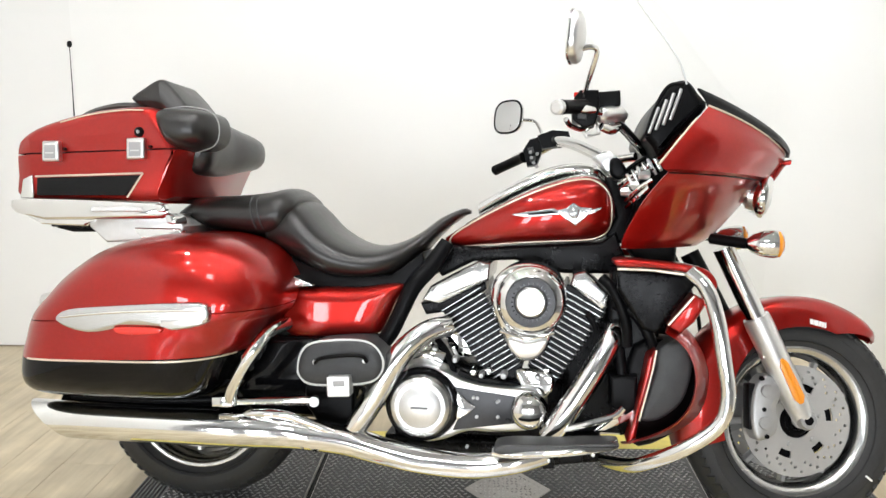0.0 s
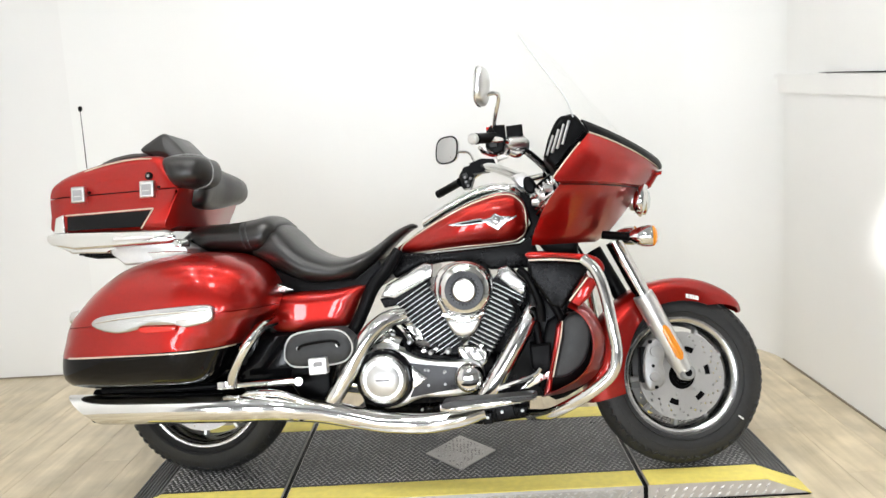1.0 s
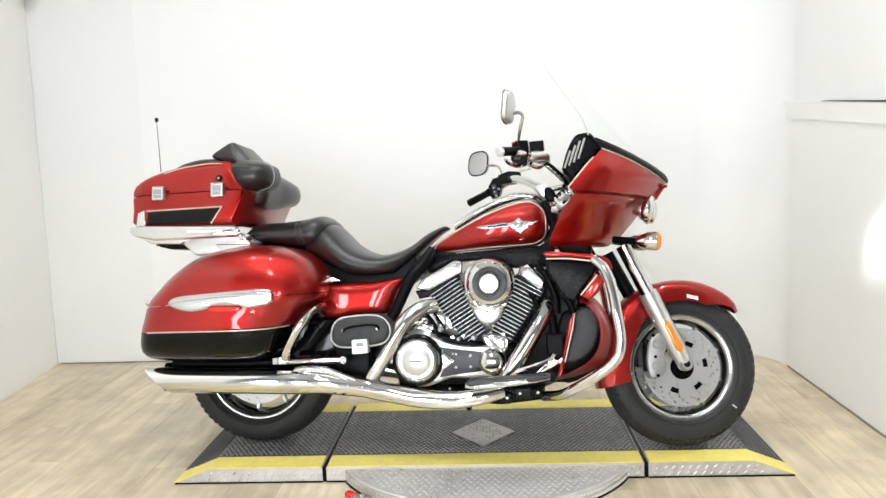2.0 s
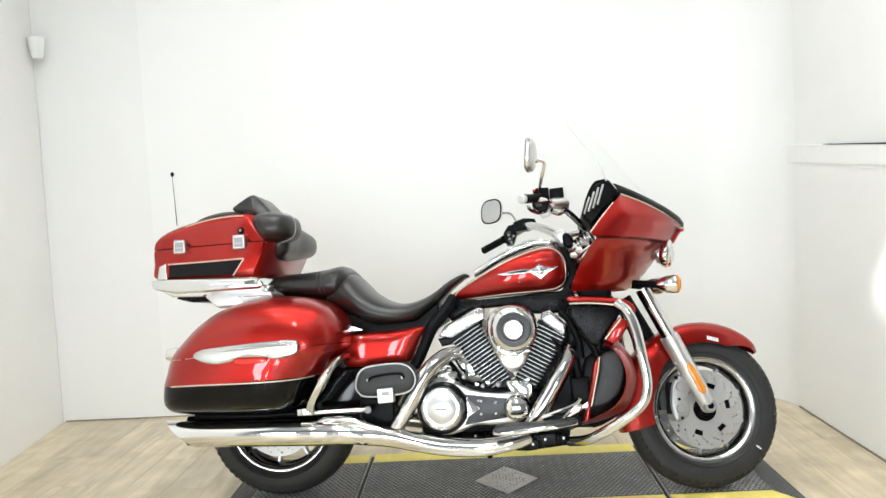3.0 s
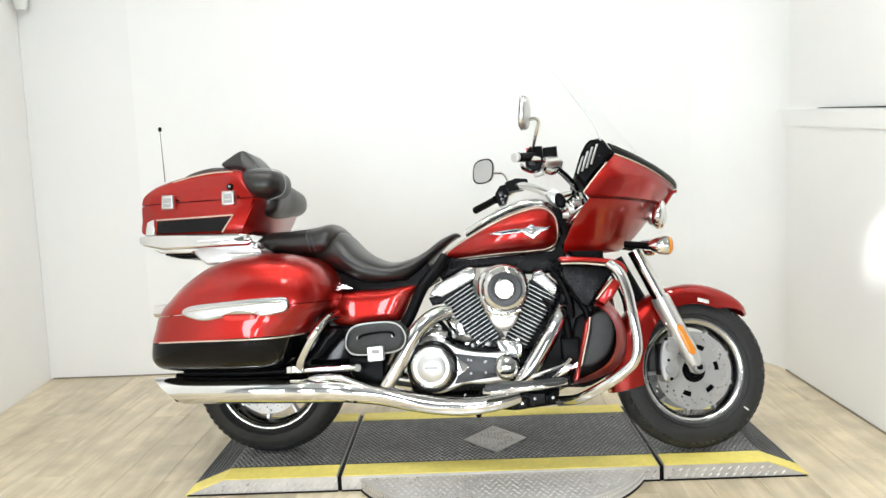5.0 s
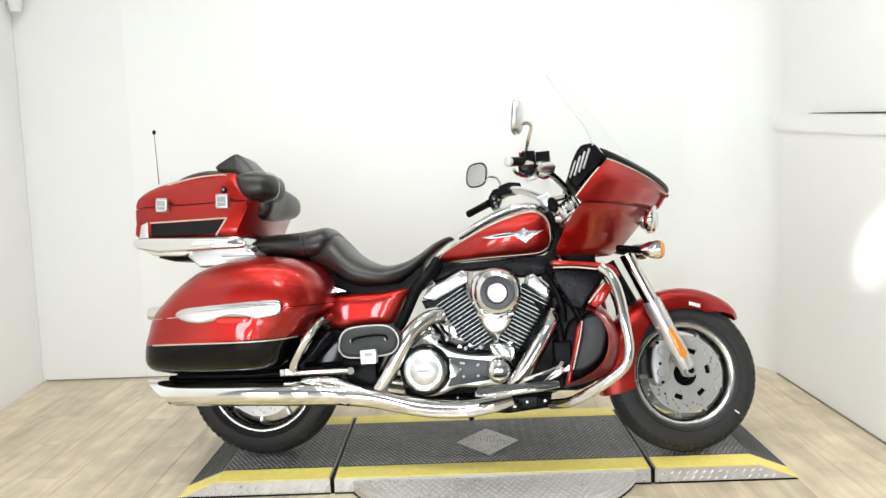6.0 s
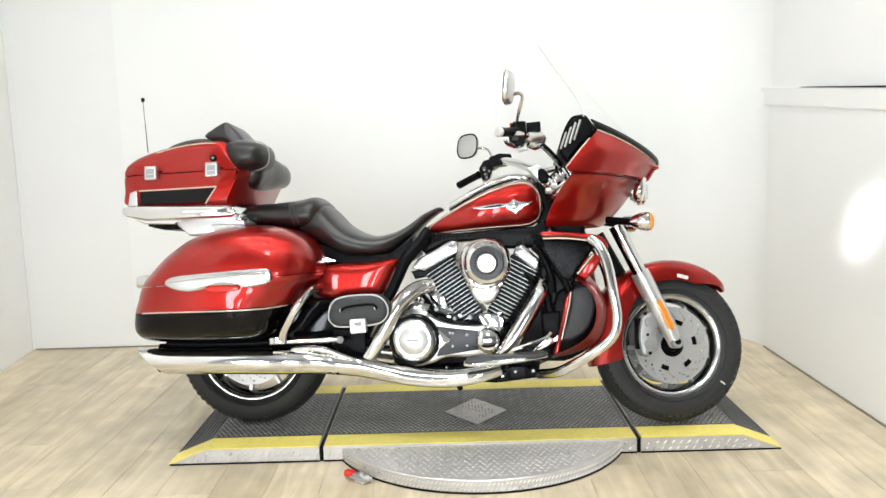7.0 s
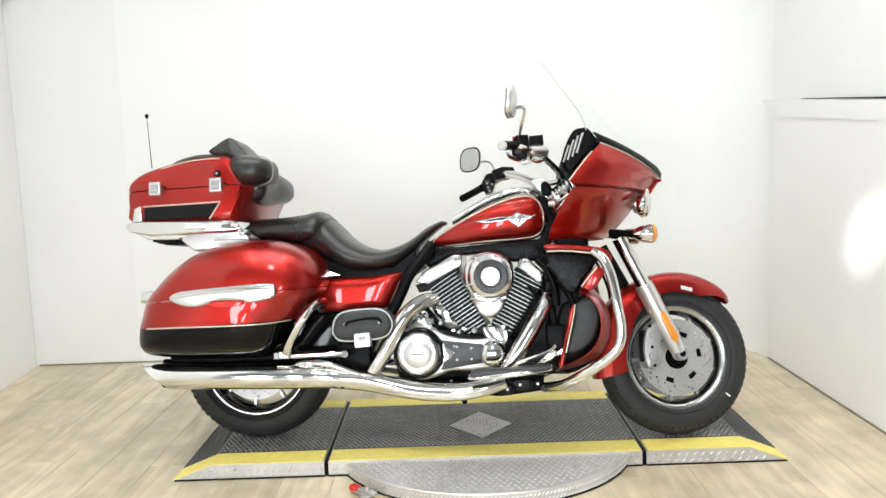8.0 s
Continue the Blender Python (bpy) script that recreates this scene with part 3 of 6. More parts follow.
for i in range(-9, 10):
    for j in range(-9, 10):
        x, y = i * 0.0135, j * 0.0165
        if abs(x) / 0.122 + abs(y) / 0.155 < 0.97:
            lug(bm, (0.869 + x, 0.193 + y, PT + 0.0077), math.radians(52 if (i + j) % 2 else -52), 0.0075, 0.003, 0.0018)
tagged(part("inlay_tread", bm, LUGBRIGHT, inlay, smooth=0), kind="stuff")

# the round base that shows in front of the platform
turntable = thing("turntable_base", pose(0.877, 0.10, 0), "round silver tread plate turntable base under the platform", "turntable")
part("base_strip", lathe([(0.55, 0.0005), (0.589, 0.0005), (0.589, 0.006), (0.55, 0.006)], 96, "Z", closed=True), MATT, turntable, "black rubber base strip")
part("disc", lathe([(0.57, 0.0065), (0.586, 0.0068), (0.586, 0.046), (0.582, 0.05), (0.0, 0.05)], 96, "Z"), PLATE, turntable)
bm = bmesh.new()
for i in range(-23, 24):
    for j in range(-23, -9):
        x, y = i * 0.025 + (0.0125 if j % 2 else 0), j * 0.0247
        if math.hypot(x, y) < 0.565 and y < -0.262:
            lug(bm, (x, y, 0.0498), math.radians(52 if (i + j) % 2 else -52), 0.0125, 0.0045, 0.0025)
for k in range(0, 110):
    a = math.radians(-172 + k * 1.5)
    for z in (0.014, 0.034):
        aa = a + (0.012 if z > 0.02 else 0)
        if aa > math.radians(-10):
            continue
        c, s_ = math.cos(aa), math.sin(aa)
        v0 = [Vector((0.5862 * c, 0.5862 * s_, z))]
        t = Vector((-s_, c, 0))
        u = (t + Vector((0, 0, 1))).normalized()
        w = (t - Vector((0, 0, 1))).normalized()
        o = Vector((c, s_, 0)) * 0.0022
        q = [bm.verts.new(v0[0] + d) for d in (-u * 0.011, -w * 0.0038, u * 0.011, w * 0.0038, o - u * 0.005, o + u * 0.005)]
        for f in ((0, 1, 4), (1, 5, 4), (1, 2, 5), (2, 3, 5), (3, 4, 5), (3, 0, 4)):
            bm.faces.new([q[i] for i in f])
tagged(part("tread", bm, LUGBRIGHT, turntable, smooth=0), kind="stuff")

# ---------------------------------------------------------------- the motorcycle
BIKE = pose(-0.037, 0.148, PT + 0.004, 0, 0, -5.0) @ pose(0, 0, 0, -8.5)
bike = thing("touring_motorcycle", BIKE, "candy red and black touring motorcycle with chrome engine, on its stand", "motorcycle")


def mirrored(bm):
    b = bm.copy()
    bmesh.ops.scale(b, vec=(1, -1, 1), verts=b.verts[:])
    bmesh.ops.reverse_faces(b, faces=b.faces[:])
    return b


# --- wheels
def wheel(name, parent, local, rim_r, tyre_r, width, spokes, label):
    w = new(name)
    w.parent = parent
    w.matrix_local = local
    w["label"] = label
    h = width / 2
    prof = []
    crown = tyre_r - rim_r
    for k in range(17):
        a = math.radians(-100 + 200 * k / 16)
        prof.append((rim_r + 0.012 + (crown - 0.012) * max(math.cos(a * 0.86), 0.0) ** 0.62, h * math.sin(a * 0.9) / math.sin(math.radians(90))))
    tyre = part("tyre", lathe([(rim_r - 0.004, -h * 0.72)] + prof + [(rim_r - 0.004, h * 0.72)], 72, "Y", closed=True), RUBBER, w)
    for s in (-1, 1):
        for rr, yy in ((rim_r + 0.020, 0.985), (rim_r + 0.052, 0.955)):
            part("sidewall_ring", lathe([(rr - 0.0015, s * (h * yy - 0.001)), (rr, s * (h * yy + 0.0022)), (rr + 0.0015, s * (h * yy - 0.001))], 72, "Y", closed=True), RUBBER, tyre)
    # tread blocks round the shoulder
    bm = bmesh.new()
    for k in range(64):
        a = 2 * math.pi * k / 64
        for s in (-1, 1):
            m = Matrix.Rotation(a, 4, "Y") @ Matrix.Translation((tyre_r - 0.0185, s * h * 0.74, 0)) @ Matrix.Rotation(s * 0.62, 4, "Z") @ Matrix.Rotation(0.35 * s, 4, "X")
            bmesh.ops.create_cube(bm, size=1, matrix=m @ Matrix.Diagonal((0.006, 0.024, 0.017, 1)))
    tagged(part("shoulder_tread", bm, RUBBER, tyre, smooth=0), kind="stuff")
    rim = part("rim", lathe([(rim_r - 0.006, -h * 0.72), (rim_r - 0.014, -h * 0.60), (rim_r - 0.022, -h * 0.35), (rim_r - 0.026, 0), (rim_r - 0.022, h * 0.35), (rim_r - 0.014, h * 0.6), (rim_r - 0.006, h * 0.72), (rim_r + 0.002, h * 0.7), (rim_r - 0.004, h * 0.3), (rim_r - 0.008, 0), (rim_r - 0.004, -h * 0.3), (rim_r + 0.002, -h * 0.7)], 72, "Y", closed=True), CAST, w, "silver cast alloy rim with a polished lip")
    for s in (-1, 1):
        part("rim_lip", lathe([(rim_r + 0.009, s * h * 0.70), (rim_r + 0.009, s * h * 0.78), (rim_r + 0.002, s * h * 0.80), (rim_r - 0.009, s * h * 0.75), (rim_r - 0.019, s * h * 0.56), (rim_r - 0.027, s * h * 0.28), (rim_r - 0.022, s * h * 0.28), (rim_r - 0.010, s * h * 0.60)], 72, "Y", closed=True), BRUSHED, rim, "polished rim lip")
    part("hub", lathe([(0.0, -0.055), (0.035, -0.055), (0.045, -0.04), (0.04, 0), (0.045, 0.04), (0.035, 0.055), (0, 0.055)], 32, "Y"), MATT, w)
    for k in range(spokes):
        a = 2 * math.pi * k / spokes + 0.3
        m = Matrix.Rotation(a, 4, "Y")
        bm = bmesh.new()
        ends = [(0.036, 0.015, 0.013), (rim_r * 0.6, 0.008, 0.011), (rim_r - 0.027, 0.009, 0.016)]
        rings = []
        for r, hw, hy in ends:
            rings.append([bm.verts.new(m @ Vector((r, y * hy, z * hw))) for y, z in ((-1, -0.55), (-1, 0.55), (-0.5, 1), (0.5, 1), (1, 0.55), (1, -0.55), (0.5, -1), (-0.5, -1))])
        ring_faces(bm, rings)
        part("spoke", bm, SATIN, rim, "machined silver spoke")
    return w


def brake_disc(parent, y, r, inner, label):
    """Drilled disc: a polar sheet with slots and holes left open, then thickened."""
    radii = [inner, 0.074, 0.083, 0.092, 0.102, 0.110, 0.1165, 0.121, 0.1275, 0.133, 0.1395, r]
    seg = 108
    bm = bmesh.new()
    v = [[bm.verts.new((rr * math.cos(2 * math.pi * k / seg), y, rr * math.sin(2 * math.pi * k / seg))) for k in range(seg)] for rr in radii]
    for i in range(len(radii) - 1):
        for k in range(seg):
            slot = (i in (2, 3)) and (k % 18) < 6
            hole = (i == 5 and k % 6 == 0) or (i == 7 and k % 6 == 2) or (i == 9 and k % 6 == 4)
            if not slot and not hole:
                bm.faces.new((v[i][k], v[i][(k + 1) % seg], v[i + 1][(k + 1) % seg], v[i + 1][k]))
    bmesh.ops.delete(bm, geom=[q for q in bm.verts if not q.link_faces], context="VERTS")
    made = bmesh.ops.extrude_face_region(bm, geom=bm.faces[:])
    bmesh.ops.translate(bm, vec=(0, 0.005, 0), verts=[g for g in made["geom"] if isinstance(g, bmesh.types.BMVert)])
    return part("brake_disc", bm, STEEL, parent, label, smooth=30)


STEER = math.radians(13)
RAKE = Vector((-0.5, 0, 0.866))
HEAD = Vector((1.674, 0.02, 0.301))
turned = Matrix.Translation(HEAD) @ Matrix.Rotation(STEER, 4, RAKE) @ Matrix.Translation(-HEAD)
FC = HEAD
front_wheel = wheel("front_wheel", bike, turned @ Matrix.Translation(FC), 0.197, 0.300, 0.126, 9, "cast alloy front wheel with black tyre")
brake_disc(front_wheel, -0.050, 0.150, 0.046, "drilled stainless front brake disc")
brake_disc(front_wheel, 0.062, 0.150, 0.046, "drilled stainless front brake disc")
part("disc_carrier", lathe([(0.0, -0.066), (0.022, -0.066), (0.026, -0.052), (0.040, -0.046), (0.047, -0.047), (0.047, -0.04), (0, -0.04)], 36, "Y"), ENGINE, front_wheel)
# black disc added behind the slots so they stay dark
part("slot_backing", lathe([(0.0, -0.036), (0.106, -0.034), (0.110, -0.025), (0.106, 0.02), (0.0, 0.03)], 36, "Y"), ENGINE, front_wheel, "black disc added to darken the brake disc slots")
part("hub_ring", lathe([(0.026, -0.056), (0.034, -0.056), (0.034, -0.05), (0.026, -0.05)], 32, "Y", closed=True), MATT, front_wheel)
for k in range(6):
    a = math.radians(60 * k + 12)
    part("disc_bolt", lathe([(0, -0.058), (0.006, -0.057), (0.0065, -0.050), (0, -0.050)], 8, "Y", at=(0.066 * math.cos(a), 0, 0.066 * math.sin(a))), STEEL, front_wheel)
part("chalk_mark", box(-0.011, 0.011, -0.0025, 0.0025, -0.0025, 0.0025, 0.0008, 1), WHITEDECAL, front_wheel, "small white mark on the tyre", local=Matrix.Rotation(math.radians(38), 4, "Y") @ Matrix.Translation((0.243, -0.066, 0)))
rear_wheel = wheel("rear_wheel", bike, Matrix.Translation((0.0, 0, 0.312)), 0.208, 0.312, 0.175, 9, "cast alloy rear wheel with black tyre")
brake_disc(rear_wheel, -0.08, 0.150, 0.066, "drilled stainless rear brake disc")

# --- front fork, built straight ahead and then turned with the bars
front = new("front_end")
front.parent = bike
front.matrix_local = turned
front["label"] = "chrome telescopic front fork turned to one side"


def fork_leg(s, name):
    a, b = Vector((1.463, -0.115, 0.776)), Vector((1.686, -0.092, 0.326))
    top, foot = turned.inverted() @ a, turned.inverted() @ b
    if s > 0:
        top.y, foot.y = -top.y, -foot.y
    d = (foot - top)
    # far tube is black in place of chrome that mirrors dark surroundings
    leg = part(name, rod(top, top + d * 0.52, 0.0275, 20), CHROME if s < 0 else MATT, front, "chrome upper fork tube" if s < 0 else "upper fork tube blackened for a dark reflection")
    part("fork_slider", tube([top + d * 0.40, top + d * 0.44, top + d * 0.9, top + d * 1.02], [0.034, 0.036, 0.033, 0.026], 18, 2, smooth_path=False), SATIN, leg, "satin aluminium fork slider")
    part("axle_clamp", lathe([(0, -0.026), (0.021, -0.026), (0.026, -0.018), (0.026, 0.02), (0, 0.024)], 24, "Y", at=tuple(foot)), CAST, leg)
    part("axle_nut", lathe([(0, -0.028), (0.012, -0.028), (0.012, -0.024), (0.0, -0.024)], 12, "Y", at=tuple(foot)), MATT, leg)
    part("guard_bracket", box(-0.036, 0.03, -0.016, 0.016, -0.012, 0.012, 0.005), POLISHED, leg, "polished mudguard bracket", local=Matrix.Translation(top + d * 0.62 + Vector((0, 0, 0.0))))
    # amber side reflector along the slider
    u = d.normalized()
    c = top + d * 0.765
    side = Vector((0, s, 0))
    nrm = u.cross(side).normalized()
    bm = bmesh.new()
    rings = []
    for o, k in ((0.028, 1.0), (0.037, 1.0), (0.040, 0.75)):
        rings.append([bm.verts.new(c + side * o + u * (a * k) + nrm * (b * k)) for a, b in ((-0.062, -0.004), (-0.045, -0.012), (0.05, -0.014), (0.066, -0.004), (0.066, 0.006), (0.05, 0.014), (-0.045, 0.012), (-0.062, 0.004))])
    ring_faces(bm, rings)
    part("reflector", bm, AMBER, leg, "amber side reflector")
    return leg


fork_leg(-1, "fork_leg")
fork_leg(1, "fork_leg")

# mudguard: an arched section swept round the wheel
def mudguard():
    bm = bmesh.new()
    rings = []
    arc = smooth_line([(41, 0.333, 0.008), (44.5, 0.336, 0.034), (49, 0.338, 0.058), (58, 0.340, 0.074), (80, 0.340, 0.083), (120, 0.336, 0.086), (155, 0.332, 0.086), (178, 0.330, 0.082), (194, 0.329, 0.070)], 6)
    for ang, r, hw in arc:
        a = math.radians(ang)
        ring = []
        drop = 0.072 * min(1.0, max(0.08, (ang - 41) / 26)) if ang < 110 else 0.072 + 0.034 * min(1, (ang - 110) / 40)
        for k in range(13):
            t = -1 + 2 * k / 12
            y = hw * math.copysign(min(1, abs(t) * 1.35), t)
            rr = r - drop * max(0, (abs(t) - 0.35) / 0.65) ** 2.2 * 1.0 - 0.012 * t * t
            ring.append(bm.verts.new(FC + Vector((rr * math.cos(a), y, rr * math.sin(a)))))
        rings.append(ring)
    ring_faces(bm, rings, False, False)
    bmesh.ops.recalc_face_normals(bm, faces=bm.faces[:])
    bmesh.ops.solidify(bm, geom=bm.faces[:], thickness=0.005)
    return bm


guard = part("front_mudguard", mudguard(), RED, front, "candy red front mudguard", smooth=50)

dl = turned.inverted() @ Vector((1.737, -0.090, 0.580))
for dx, w in ((-0.021, 0.006), (-0.013, 0.005), (-0.006, 0.006), (0.002, 0.005), (0.010, 0.006), (0.017, 0.004)):
    part("decal_bar", box(-w / 2, w / 2, -0.002, 0.002, -0.007, 0.007), WHITEDECAL, guard, "white decal bar", local=Matrix.Translation((dl.x + dx, -0.0868, dl.z - 0.25 * dx)))

# brake caliper behind the leg
def caliper(s):
    y = s * 0.085
    c = FC + Vector((-0.115, y, 0.045))
    body = part("brake_caliper", pillow([(c.x - 0.03, c.z - 0.085), (c.x + 0.018, c.z - 0.07), (c.x + 0.03, c.z - 0.03), (c.x + 0.022, c.z), (c.x + 0.035, c.z + 0.03), (c.x + 0.03, c.z + 0.07), (c.x - 0.005, c.z + 0.085), (c.x - 0.035, c.z + 0.05), (c.x - 0.045, c.z - 0.02)], y + 0.02 * s * -1, y + s * 0.03, 0.012, 0.004), CAST, front, "silver brake caliper")
    part("piston_cover", lathe([(0, s * 0.038), (0.016, s * 0.036), (0.019, s * 0.028), (0, s * 0.026)], 18, "Y", at=(c.x - 0.004, y, c.z + 0.042)), CAST, body)
    part("piston_cover", lathe([(0, s * 0.038), (0.016, s * 0.036), (0.019, s * 0.028), (0, s * 0.026)], 18, "Y", at=(c.x - 0.010, y, c.z - 0.040)), CAST, body)
    part("caliper_bridge", box(c.x - 0.05, c.x - 0.02, y - 0.02, y + 0.02, c.z - 0.06, c.z + 0.06, 0.006), MATT, body)
    for k in (-0.075, -0.005, 0.075):
        part("bolt", lathe([(0, s * 0.034), (0.006, s * 0.034), (0.007, s * 0.026), (0.0, s * 0.026)], 8, "Y", at=(c.x - 0.012 + 0.006 * math.sin(k * 60), y, c.z + k)), MATT, body)
    return body


caliper(-1)
caliper(1)
for s in (1,):
    part("brake_hose", tube([FC + Vector((-0.14, s * 0.09, 0.11)), FC + Vector((-0.2, s * 0.1, 0.2)), FC + Vector((-0.22, s * 0.1, 0.3)), FC + Vector((-0.27, s * 0.1, 0.42)), FC + Vector((-0.33, s * 0.08, 0.52))], 0.006, 8), MATT, front)

# --- handlebar, grips, mirrors
part("handlebar", tube([(1.045, -0.430, 1.104), (1.121, -0.360, 1.100), (1.190, -0.200, 1.079), (1.260, -0.060, 1.028)], 0.0125, 12), CHROME, bike, "chrome handlebar half")
part("handlebar", tube([(1.249, 0.060, 1.023), (1.170, 0.120, 1.018), (1.112, 0.220, 1.054), (1.051, 0.300, 1.089), (0.968, 0.380, 1.057)], 0.0125, 12), CHROME, bike, "chrome handlebar half")


def grip(a, b, end_mat, name="grip"):
    a, b = Vector(a), Vector(b)
    d = b - a
    pts = [a + d * k for k in (0, 0.06, 0.1, 0.95, 1.0)]
    g = part(name, tube(pts, [0.015, 0.0175, 0.0165, 0.0165, 0.019], 16, 1, smooth_path=False), MATT, bike, "ribbed black rubber hand grip")
    part("end_cap", tube([a - d * 0.16, a - d * 0.12, a - d * 0.02, a + d * 0.01], [0.012, 0.017, 0.017, 0.014], 16, 1, smooth_path=False), end_mat, g)
    return g


grip((1.034, -0.465, 1.099), (1.097, -0.370, 1.112), SATIN)
grip((0.828, 0.470, 1.005), (0.916, 0.400, 1.040), MATT)
# switch blocks
part("brake_reservoir", tube([(1.123, -0.350, 1.088), (1.134, -0.340, 1.095), (1.171, -0.300, 1.102), (1.189, -0.280, 1.099)], [0.010, 0.019, 0.019, 0.012], 16, 3), POLISHED, bike, "polished brake cylinder")
part("lever_frame", tube([(1.078, -0.370, 1.070), (1.118, -0.350, 1.084), (1.126, -0.350, 1.051), (1.097, -0.370, 1.041), (1.079, -0.370, 1.070)], 0.0045, 8, 1, smooth_path=False), POLISHED, bike, "polished lever guard")
part("lever_pivot", tube([(1.131, -0.350, 1.067), (1.156, -0.330, 1.061), (1.177, -0.300, 1.072)], [0.010, 0.012, 0.008], 10, 3), CHROME, bike)
sw = part("switch_block", pillow([(1.067, 1.135), (1.079, 1.149), (1.122, 1.149), (1.125, 1.104), (1.115, 1.068), (1.088, 1.060), (1.062, 1.081), (1.060, 1.110)], -0.30, -0.385, 0.006, smooth_path=False), MATT, bike, "black handlebar switch block")
for q in ([(1.073, 1.126), (1.093, 1.127), (1.095, 1.113), (1.075, 1.111)], [(1.073, 1.097), (1.097, 1.099), (1.095, 1.080), (1.074, 1.081)]):
    part("switch", pillow(q, -0.38, -0.392, 0.002, smooth_path=False), FOOTRUBBER, sw)
part("starter_button", box(-0.01, 0.01, -0.008, 0.008, -0.006, 0.006, 0.002), REFLRED, sw, local=Matrix.Translation((1.075, -0.375, 1.138)))
part("master_cylinder", pillow([(1.125, 1.153), (1.176, 1.157), (1.178, 1.124), (1.155, 1.112), (1.126, 1.117)], -0.24, -0.32, 0.004, smooth_path=False), MATT, bike)
part("brake_lever", tube([(1.118, -0.300, 1.103), (1.096, -0.360, 1.060), (1.060, -0.420, 1.061), (1.047, -0.460, 1.072)], 0.006, 8), CHROME, bike)
part("bar_clamp", tube([(1.113, -0.300, 1.101), (1.182, -0.200, 1.100)], 0.020, 12, 2), POLISHED, bike)
sw2 = part("switch_block", pillow([(0.918, 1.059), (0.939, 1.094), (0.974, 1.103), (0.979, 1.057), (0.963, 1.012), (0.932, 1.008)], 0.33, 0.42, 0.006, smooth_path=False), MATT, bike, "black handlebar switch block")
part("clutch_clamp", pillow([(0.965, 1.101), (1.011, 1.118), (1.061, 1.114), (1.070, 1.088), (1.040, 1.069), (0.979, 1.060)], 0.27, 0.36, 0.006, smooth_path=False), MATT, bike, "black clutch lever clamp")
for q in ([(0.932, 1.066), (0.950, 1.070), (0.955, 1.052), (0.937, 1.048)], [(0.939, 1.038), (0.959, 1.042), (0.959, 1.027), (0.941, 1.022)]):
    part("switch", pillow(q, 0.335, 0.322, 0.002, smooth_path=False), FOOTRUBBER, sw2)
for p in [(0.942, 0.325, 1.053), (0.946, 0.325, 1.035), (0.953, 0.325, 1.019), (0.963, 0.325, 1.007), (0.964, 0.325, 1.048)]:
    part("switch", lathe([(0, -0.006), (0.005, -0.005), (0.006, 0.006), (0, 0.006)], 10, "Y", at=p), GREYPIN, sw2, "pale grey switch")
part("clutch_lever", tube([(1.038, 0.320, 1.097), (0.959, 0.420, 1.080), (0.878, 0.480, 1.046)], 0.006, 8), CHROME, bike)
part("bar_plate", pillow(clipped([(1.124, 1.017), (1.171, 1.033), (1.193, 1.018), (1.184, 0.980), (1.166, 0.970)]), 0.06, -0.03, 0.008, smooth_path=False, both=True), POLISHED, bike, "polished bar clamp plate")
part("bar_clamp", tube([(1.022, 0.280, 1.088), (1.081, 0.200, 1.067), (1.158, 0.100, 1.023)], 0.0175, 12, 3), CHROME, bike, "chrome bar clamp")
part("handlebar_riser", tube([(1.194, 0.000, 0.950), (1.178, 0.000, 0.978), (1.157, 0.030, 1.016)], 0.026, 14, 3), CHROME, bike)
part("ignition_block", pillow([(1.172, 1.006), (1.195, 1.012), (1.218, 0.977), (1.200, 0.953), (1.175, 0.966)], -0.05, 0.03, 0.012, both=True), MATT, bike)


def mirror(name, centre, normal, w, h, stem, back, rim_mat):
    """A rounded mirror: a shell, and a glass in it that faces along the normal."""
    q = Vector(normal).normalized().to_track_quat("Y", "Z").to_matrix().to_4x4()
    m = Matrix.Translation(centre) @ q
    line = [(w * math.copysign(abs(math.cos(a)) ** 0.7, math.cos(a)), h * math.copysign(abs(math.sin(a)) ** 0.7, math.sin(a))) for a in [2 * math.pi * k / 20 for k in range(20)]]
    sh = part(name, pillow(line, 0.004, -0.016, 0.012, 0.008, n=2), back, bike, "rounded mirror in a chrome shell", local=m)
    part("bezel", tube([(x, 0.004, z) for x, z in line + line[:1]], 0.0035, 8, 2, up=(0, 1, 0)), rim_mat, sh)
    part("mirror_glass", pillow([(a * 0.95, b * 0.95) for a, b in line], 0.003, 0.0055, 0.001, n=2), MIRROR, sh)
    part("stem", tube(stem, 0.006, 10, 4), CHROME, bike, "chrome mirror stem")


mirror("mirror", (1.061, -0.529, 1.241), (-0.985, 0.14, 0.1), 0.066, 0.055, [(1.072, -0.529, 1.216), (1.099, -0.519, 1.222), (1.111, -0.499, 1.213), (1.098, -0.459, 1.169), (1.087, -0.380, 1.133)], POLISHED, CHROME)
mirror("mirror", (0.859, 0.520, 1.186), (-0.62, -0.75, 0.1), 0.062, 0.056, [(0.904, 0.520, 1.177), (0.950, 0.500, 1.168), (0.977, 0.440, 1.118), (0.994, 0.380, 1.074)], CHROME, MATT)

# --- fairing: levels from the top edge down; rear point, then nose
LEVELS = [
    ((1.382, -0.315, 1.118), (1.638, 0.000, 1.018)),
    ((1.325, -0.372, 1.052), (1.633, 0.000, 1.002)),
    ((1.264, -0.400, 0.976), (1.606, 0.000, 0.962)),
    ((1.272, -0.398, 0.966), (1.601, 0.000, 0.956)),
    ((1.287, -0.380, 0.959), (1.583, 0.000, 0.950)),
]
